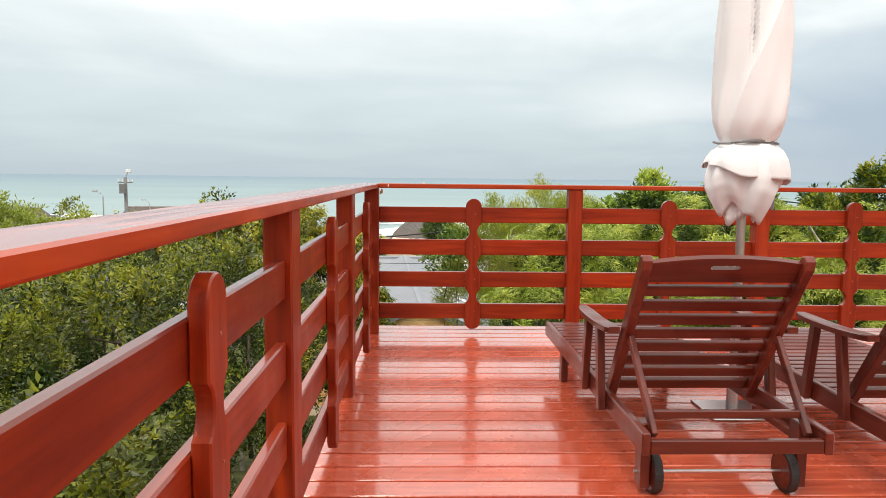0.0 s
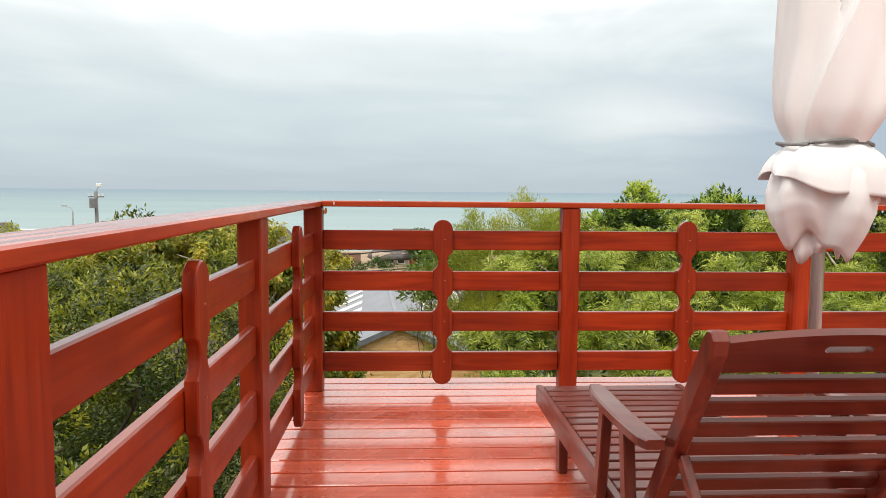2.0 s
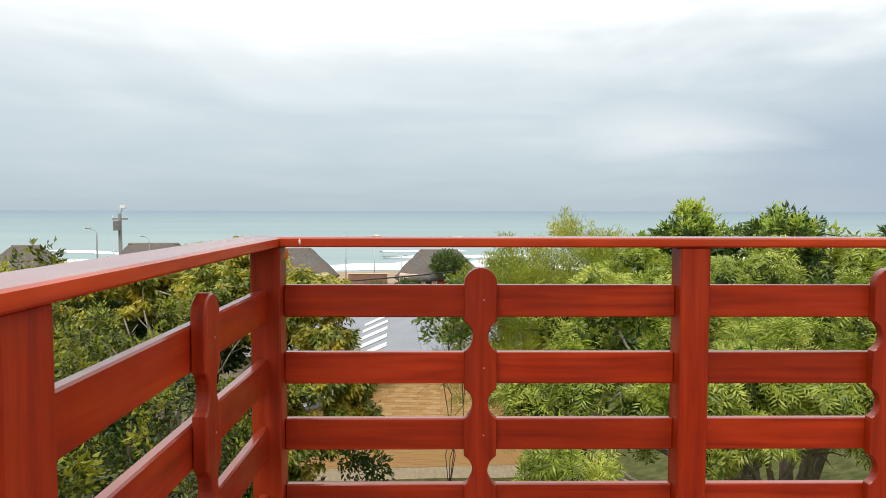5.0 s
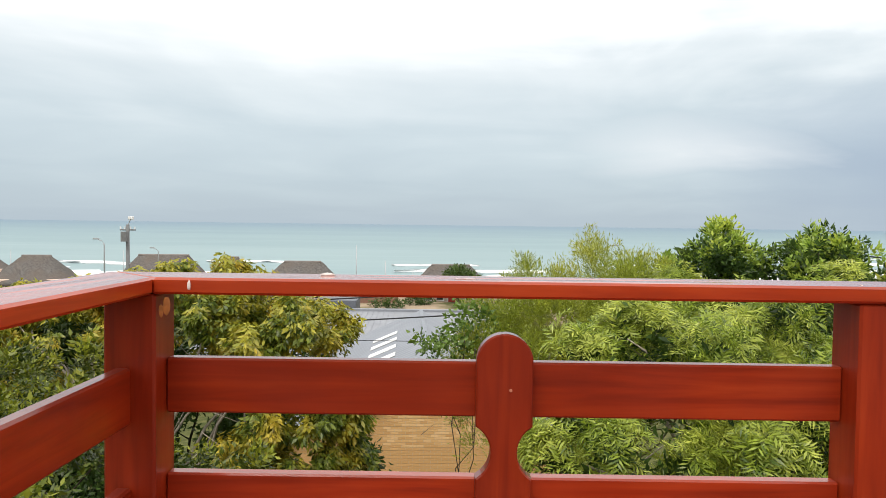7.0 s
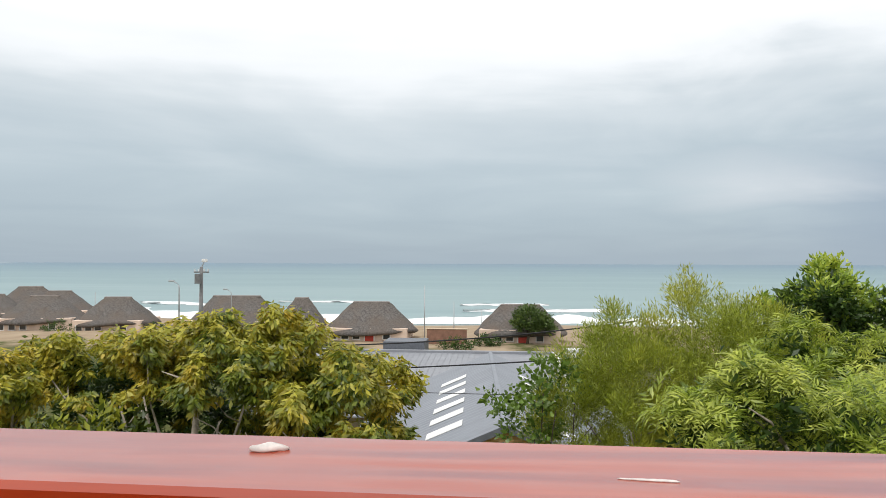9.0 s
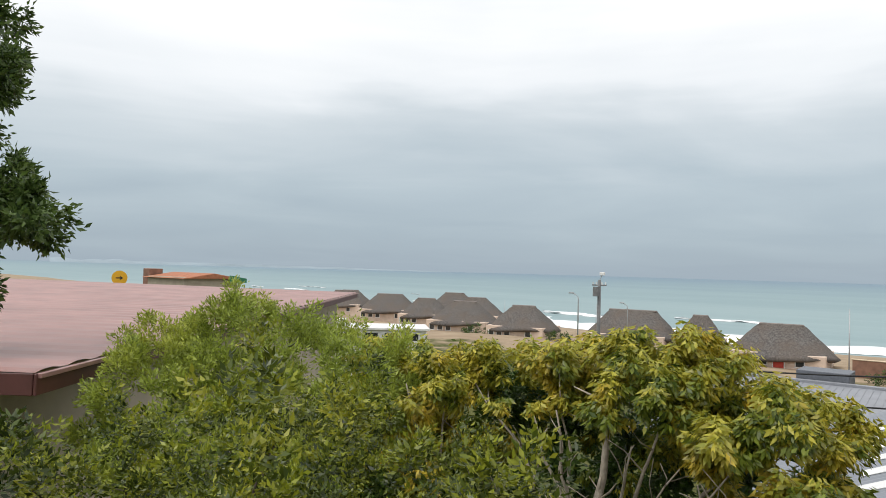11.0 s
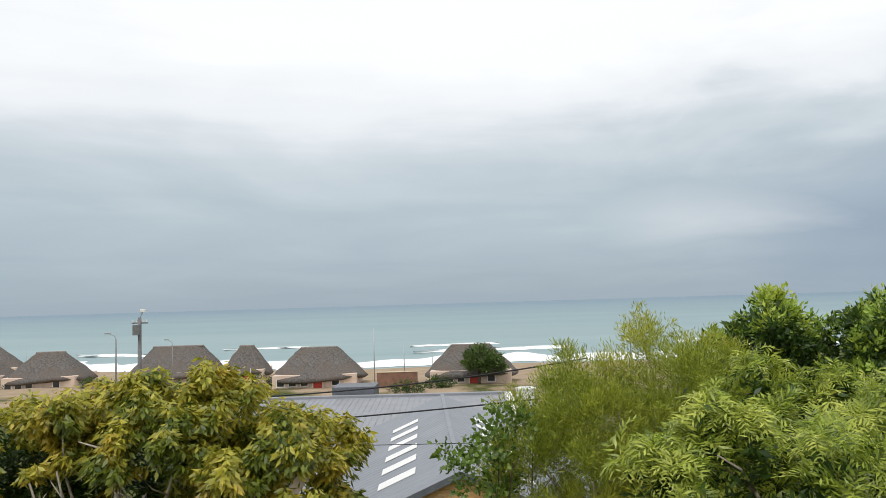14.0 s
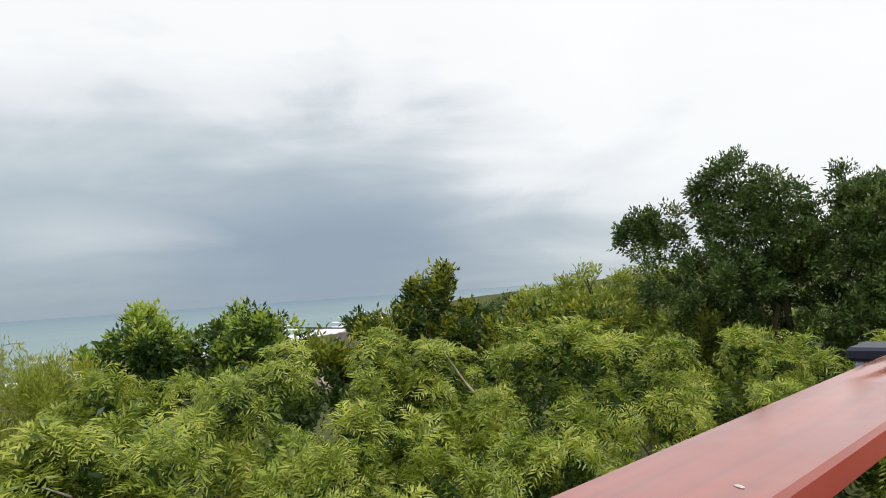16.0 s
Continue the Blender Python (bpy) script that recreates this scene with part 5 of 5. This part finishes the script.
def fern_bank(name, label, root, lobes, seed, rosettes, fronds, pairs, size):
    rng = np.random.RandomState(seed)
    t = thing(name, label, "shrub", pose(*root))
    o = np.array(root)
    pos, out = crown_points(lobes, rosettes, rng, 0.35, 0.55, -0.65, 0.20, 9)
    bases, ways, sides, lens = [], [], [], []
    for p, d in zip(pos - o, out):
        axis = unit(d * 0.9 + np.array([0.0, 0.0, 0.55]) + 0.15 * rng.normal(size=3))
        u = unit(np.cross(axis, [0.3, 0.5, 0.81]))
        v = np.cross(axis, u)
        ph = rng.random() * 6.28
        sc = size * (0.7 + 0.55 * rng.random())
        for k in range(fronds):
            a = ph + 6.283 * k / fronds + 0.25 * rng.normal()
            rad = math.cos(a) * u + math.sin(a) * v
            lift = 0.7 + 1.2 * rng.random()
            s = np.linspace(0.15, 1, pairs)[:, None]
            flen = sc * (0.75 + 0.4 * rng.random())
            spine = p + rad * flen * s * (0.75 + 0.25 * s) + axis * flen * (lift * s - 1.15 * s * s)
            tang = unit(np.gradient(spine, axis=0))
            cross = unit(np.cross(tang, axis))
            for sg in (-1, 1):
                bases.append(spine)
                ways.append(unit(tang * 0.75 + cross * sg * 0.85 + 0.08 * rng.normal(size=spine.shape)))
                sides.append(tang + 0.15 * rng.normal(size=spine.shape))
                lens.append(flen * 0.52 * (1.05 - 0.65 * np.abs(s[:, 0] - 0.4)) * (0.85 + 0.3 * rng.random(pairs)))
    b, w, sd2, ln = np.concatenate(bases), np.concatenate(ways), np.concatenate(sides), np.concatenate(lens)
    part("crown", leaf_mesh("crown", b, w, sd2, ln, ln * 0.20, leaf_fern, 0.18), leaf_fern, t)
    # dark-coloured leaves set inward of the fronds stand in for shade between puffs
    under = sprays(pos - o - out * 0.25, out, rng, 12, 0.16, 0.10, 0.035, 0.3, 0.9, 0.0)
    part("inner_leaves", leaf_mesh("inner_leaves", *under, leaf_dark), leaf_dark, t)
    ends = (pos - o)[rng.choice(len(pos), 26, replace=False)]
    tube("trunk", [[((0, 0, -0.4), 0.08), ((0, 0, 0.8), 0.06)]] + limbs((0, 0, 0.8), [Vector(tuple(float(c) for c in e)) for e in ends], rng, 0.045), bark, t, 6)
    return t


fern_bank("shrub_bank", "bank of bright green feathery-leaved shrubs below the railing", (4.2, 10.4, G(4.2, 10.4)),
          [(2.3, 10.4, -0.35, 0.8, 0.9, 0.75), (3.2, 11.2, -0.25, 0.9, 0.9, 0.8), (4.2, 11.3, -0.25, 0.9, 0.9, 0.85), (3.4, 9.9, -0.8, 0.9, 0.9, 0.7), (5.2, 11.0, -0.15, 0.9, 0.9, 0.8), (4.6, 9.9, -0.7, 0.9, 0.9, 0.7), (1.9, 9.5, -0.95, 0.8, 0.8, 0.7)],
          21, 1300, 8, 6, 0.165)
fern_bank("shrub_bank", "bank of bright green feathery-leaved shrubs beside the deck", (7.2, 9.2, G(7.2, 9.2)),
          [(6.1, 10.6, -0.15, 0.9, 0.9, 0.8), (6.9, 10.0, -0.1, 0.9, 0.9, 0.8), (7.6, 9.3, -0.1, 0.9, 0.9, 0.8), (8.3, 8.5, -0.22, 0.9, 0.9, 0.8), (8.9, 7.6, -0.40, 0.9, 0.9, 0.75), (5.8, 9.3, -0.75, 0.9, 0.8, 0.7), (6.7, 8.4, -0.85, 0.9, 0.8, 0.7), (7.5, 7.3, -0.8, 0.9, 0.8, 0.7), (9.3, 6.6, -0.45, 0.9, 0.9, 0.75)],
          22, 1700, 8, 6, 0.165)

T = "trees below the deck"
plant("tree", "dark leafy tree with fresh yellow-green tops", "tree", (6.7, 19.2, G(6.7, 19.2)),
      [(6.3, 19.1, 0.55, 0.55, 0.6, 0.55), (7.0, 19.2, 0.25, 0.5, 0.6, 0.5), (6.9, 19.3, -0.5, 0.9, 0.9, 0.9), (5.7, 19.0, -0.3, 0.6, 0.7, 0.7)],
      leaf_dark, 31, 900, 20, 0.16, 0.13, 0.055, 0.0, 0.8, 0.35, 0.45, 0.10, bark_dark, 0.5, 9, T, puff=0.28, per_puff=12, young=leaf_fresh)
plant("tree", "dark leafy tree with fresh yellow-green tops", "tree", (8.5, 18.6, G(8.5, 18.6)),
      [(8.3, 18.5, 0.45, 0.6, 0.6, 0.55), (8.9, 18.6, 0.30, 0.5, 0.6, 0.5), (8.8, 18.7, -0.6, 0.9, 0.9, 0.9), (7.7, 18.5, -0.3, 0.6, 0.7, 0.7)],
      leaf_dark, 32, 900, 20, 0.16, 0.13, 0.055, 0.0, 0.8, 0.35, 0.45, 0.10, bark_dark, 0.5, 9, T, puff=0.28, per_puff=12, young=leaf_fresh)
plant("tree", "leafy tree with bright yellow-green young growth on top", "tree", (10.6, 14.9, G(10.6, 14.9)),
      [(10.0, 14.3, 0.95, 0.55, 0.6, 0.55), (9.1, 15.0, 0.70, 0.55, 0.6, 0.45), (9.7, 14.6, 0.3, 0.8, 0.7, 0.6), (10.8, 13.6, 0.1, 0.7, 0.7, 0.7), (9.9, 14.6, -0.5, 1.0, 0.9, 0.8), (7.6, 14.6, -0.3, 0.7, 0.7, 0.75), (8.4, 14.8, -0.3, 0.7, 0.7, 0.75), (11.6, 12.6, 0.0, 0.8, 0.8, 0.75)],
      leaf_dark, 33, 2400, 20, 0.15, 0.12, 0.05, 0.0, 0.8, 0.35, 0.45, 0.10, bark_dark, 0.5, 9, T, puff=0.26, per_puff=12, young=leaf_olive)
plant("tree", "broad grey-green rounded bush on the slope", "tree", (14.6, 13.8, G(14.6, 13.8)),
      [(13.4, 13.8, 0.20, 1.5, 1.3, 1.0), (15.0, 13.2, 0.55, 1.7, 1.4, 1.0), (12.3, 12.9, -0.15, 1.4, 1.2, 0.95), (13.0, 11.2, -0.4, 1.5, 1.3, 0.95)],
      leaf_grey, 34, 2000, 22, 0.16, 0.11, 0.035, 0.05, 0.8, 0.3, 0.2, 0.12, bark_dark, 0.4, 9, puff=0.28, per_puff=14)
plant("tree", "large dark green tree standing above the shrubs", "tree", (14.8, 10.0, G(14.8, 10.0)),
      [(12.95, 11.8, 1.92, 0.45, 0.50, 0.40), (13.1, 11.6, 1.30, 0.7, 0.7, 0.55), (13.75, 10.45, 2.62, 0.55, 0.6, 0.48), (13.9, 10.2, 1.9, 0.9, 0.95, 0.70), (14.5, 8.75, 2.50, 0.35, 0.40, 0.25), (14.6, 8.7, 1.45, 1.1, 1.2, 0.80), (13.6, 10.8, 0.9, 1.1, 1.2, 0.85), (14.4, 9.4, 0.4, 1.4, 1.8, 0.9), (15.4, 7.4, 1.2, 1.3, 1.3, 1.3)],
      leaf_deep, 35, 6000, 22, 0.13, 0.085, 0.036, 0.05, 0.8, 0.35, 0.4, 0.16, bark_dark, 0.4, 14, puff=0.30, per_puff=18)
plant("tree", "tall dark-leaved tree hanging over the neighbour's roof", "tree", (-10.8, 7.9, G(-10.8, 7.9)),
      [(-9.25, 8.2, 3.7, 0.7, 0.65, 1.1), (-9.05, 8.4, 2.1, 0.6, 0.55, 0.45), (-8.75, 8.75, 1.68, 0.5, 0.45, 0.30), (-9.1, 8.2, 1.1, 0.55, 0.5, 0.36), (-10.4, 7.9, 3.2, 1.5, 1.3, 2.0), (-9.6, 8.1, 5.2, 1.1, 1.1, 1.2)],
      leaf_deep, 36, 1900, 22, 0.13, 0.10, 0.042, 0.25, 0.8, 0.35, 0.45, 0.16, bark_dark, 0.1, 8, puff=0.20, per_puff=12)
for k, (x, y, r) in enumerate([(18, 26, 1.6), (21, 23, 1.7), (24, 28, 1.8), (27, 22, 2.0), (32, 27, 2.2), (36, 20, 2.4), (24, 17, 2.0), (30, 13, 2.4), (42, 27, 2.6), (50, 34, 2.8), (60, 44, 2.8), (70, 55, 3.0), (46, 18, 3.0)]):
    z = G(x, y)
    h = min(3.2, 0.35 - z)
    plant("tree", "bushy green tree on the slope towards the headland", "tree", (x, y, z), [(x, y, z + h - r * 0.5, r * 1.2, r, r * 0.75), (x + r, y - 0.4 * r, z + h - r * 0.8, r, r, r * 0.65)],
          leaf_dark, 90 + k, 420, 18, 0.26, 0.2, 0.09, 0, 0.8, 0.3, 0.35, 0.12, bark_dark, 0.4, 5, "slope trees", puff=0.4, per_puff=12, young=leaf_fresh)
plant("tree", "small dark wind-bent tree beside a thatched hut", "tree", (1.6, 72.6, G(1.6, 72.6)),
      [(2.0, 72.6, -4.3, 1.7, 1.4, 1.0), (1.6, 72.6, -3.8, 1.2, 1.1, 0.8), (3.0, 72.6, -4.9, 1.1, 1.0, 0.7)],
      leaf_deep, 37, 260, 20, 0.35, 0.26, 0.12, 0.0, 0.8, 0.3, 0.3, 0.14, bark_dark, 0.4, 6)
for k, (x, y, r) in enumerate([(-19.4, 75.5, 1.1), (-5.0, 69.5, 0.9), (-27.0, 72, 1.2), (-38.5, 79, 1.0), (-2.2, 71, 0.8), (-50.5, 80, 1.3), (-9.4, 62, 1.0), (-6.2, 60, 1.1), (-2.8, 61.5, 0.9), (1.5, 60, 1.0), (4.6, 62, 1.1), (-12.8, 62, 1.1)]):
    z = G(x, y)
    plant("shrub", "low dark green coastal shrub on sandy ground", "shrub", (x, y, z), [(x, y, z + 0.35 * r, r * 1.5, r, r * 0.7), (x + r, y, z + 0.2 * r, r, r * 0.8, r * 0.5)],
          leaf_dark, 50 + k, 70, 16, 0.3, 0.2, 0.09, 0, 0.8, 0.3, 0.3, 0.04, bark_dark, 0.4, 4, "coastal shrubs")
for k, (x, y, r) in enumerate([(92, 82, 3.0), (96, 78, 3.2), (101, 74, 3.2), (88, 86, 2.4), (108, 70, 3.5), (115, 63, 3.5)]):
    z = G(x, y)
    plant("tree", "dark distant tree on the headland", "tree", (x, y, z), [(x, y, z + r * 0.75, r * 1.2, r, r * 0.7), (x + r, y, z + r * 0.55, r, r, r * 0.5)],
          leaf_deep, 70 + k, 160, 16, 0.6, 0.5, 0.24, 0, 0.8, 0.3, 0.3, 0.15, bark_dark, 0.4, 4, "distant trees")

# ---- small things on the handrail ----


def blob(name, label, x, y, z, sx, sy, sz, mat, seed, tip=0):
    bm = bmesh.new()
    bmesh.ops.create_icosphere(bm, subdivisions=2, radius=1)
    for v in bm.verts:
        n = 1 + 0.35 * noise.noise(v.co * 1.8 + Vector((seed, 0, 0)))
        v.co = Vector((v.co.x * sx * n, v.co.y * sy * n, max(0, v.co.z + 0.3) * sz * n))
    tagged(part(name, bm, mat, None, "", pose(x, y, z, tip, 0, seed * 20), True), label, "bird dropping")


blob("bird_dropping", "pale crumbly dried bird dropping on the handrail", 0.332, 5.465, CAP_Z1, 0.016, 0.006, 0.005, dropping, 1)
blob("bird_dropping", "thin white dried streak on the handrail", 0.628, 5.418, CAP_Z1, 0.024, 0.0015, 0.0012, dropping, -0.2)
blob("bird_dropping", "small pale fleck on the handrail", 1.43, 5.40, CAP_Z1, 0.007, 0.003, 0.0008, dropping, 3)

blob("bird_dropping", "small yellowish dried drip on the edge of the handrail", 0.072, 5.3652, 1.085, 0.004, 0.010, 0.003, dropping, 0, 90)
for dx, dz, sx, sz in ((0.024, 1.042, 0.008, 0.018), (0.013, 1.032, 0.005, 0.014)):
    bm = bmesh.new()
    bmesh.ops.create_icosphere(bm, subdivisions=2, radius=1)
    for v in bm.verts:
        n = 1 + 0.3 * noise.noise(v.co * 2.1 + Vector((dx * 90, 0, 0)))
        v.co = Vector((v.co.x * sx * n, v.co.y * 0.0012, v.co.z * sz * n))
    part("stain", bm, resin, rail_far, "yellow-brown resin stain", pose(dx, 5.372, dz))

# ---- boards of the deck and bricks of the gable ----
PITCH_B, GAP = 0.13825, 0.015
rng = random.Random(7)
board_me = {}
y = DECK_Y1
k = 0
while y - PITCH_B > DECK_Y0:
    bm = span(DECK_X0, DECK_X1, -(PITCH_B - GAP), 0, -0.045, 0.0, 0.003)
    if "b" not in board_me:
        me = bpy.data.meshes.new("board")
        bm.to_mesh(me)
        me.materials.append(deck_wood)
        board_me["b"] = me
    bm.free()
    part("board", board_me["b"], deck_wood, floor, "", pose(0, y, FLOOR + rng.uniform(-0.0012, 0.0), rng.uniform(-0.05, 0.05)))
    y -= PITCH_B
    k += 1

brick_me = {}


def brick_mesh(w):
    key = round(w, 3)
    if key not in brick_me:
        bm = span(0, w, 0, 0.05, 0, 0.073, 0.003)
        me = bpy.data.meshes.new("brick")
        bm.to_mesh(me)
        bm.free()
        me.materials.append(brick_mat)
        brick_me[key] = me
    return brick_me[key]


course, made = 0, 0
rest_v, rest_f = [], []
while course < 44:
    z = -0.10 - 0.085 * (course + 1)
    halfw = min(HALF, (-z - 0.09) / PITCH - 0.04)
    x = -HALF + (0.115 if course % 2 else 0.0)
    while x + 0.222 < HALF:
        if x > -halfw and x + 0.222 < halfw:
            if -1.6 < x < 1.6 and course > 2 and made < 300:
                part("brick", brick_mesh(0.222), brick_mat, gable_wall, "", Matrix.Translation((x, -0.002 - rng.uniform(0, 0.003), z)))
                made += 1
            else:
                i0 = len(rest_v)
                for dz in (0, 0.073):
                    for dx, dy in ((0, 0.0), (0.222, 0.0), (0.222, 0.05), (0, 0.05)):
                        rest_v.append((x + dx, dy, z + dz))
                for f in ((0, 1, 5, 4), (1, 2, 6, 5), (3, 0, 4, 7), (4, 5, 6, 7), (0, 3, 2, 1)):
                    rest_f.append(tuple(i0 + q for q in f))
        x += 0.232
    course += 1
tagged(part("brickwork", data_from("brickwork", rest_v, rest_f, brick_mat), brick_mat, gable_wall), kind="stuff")
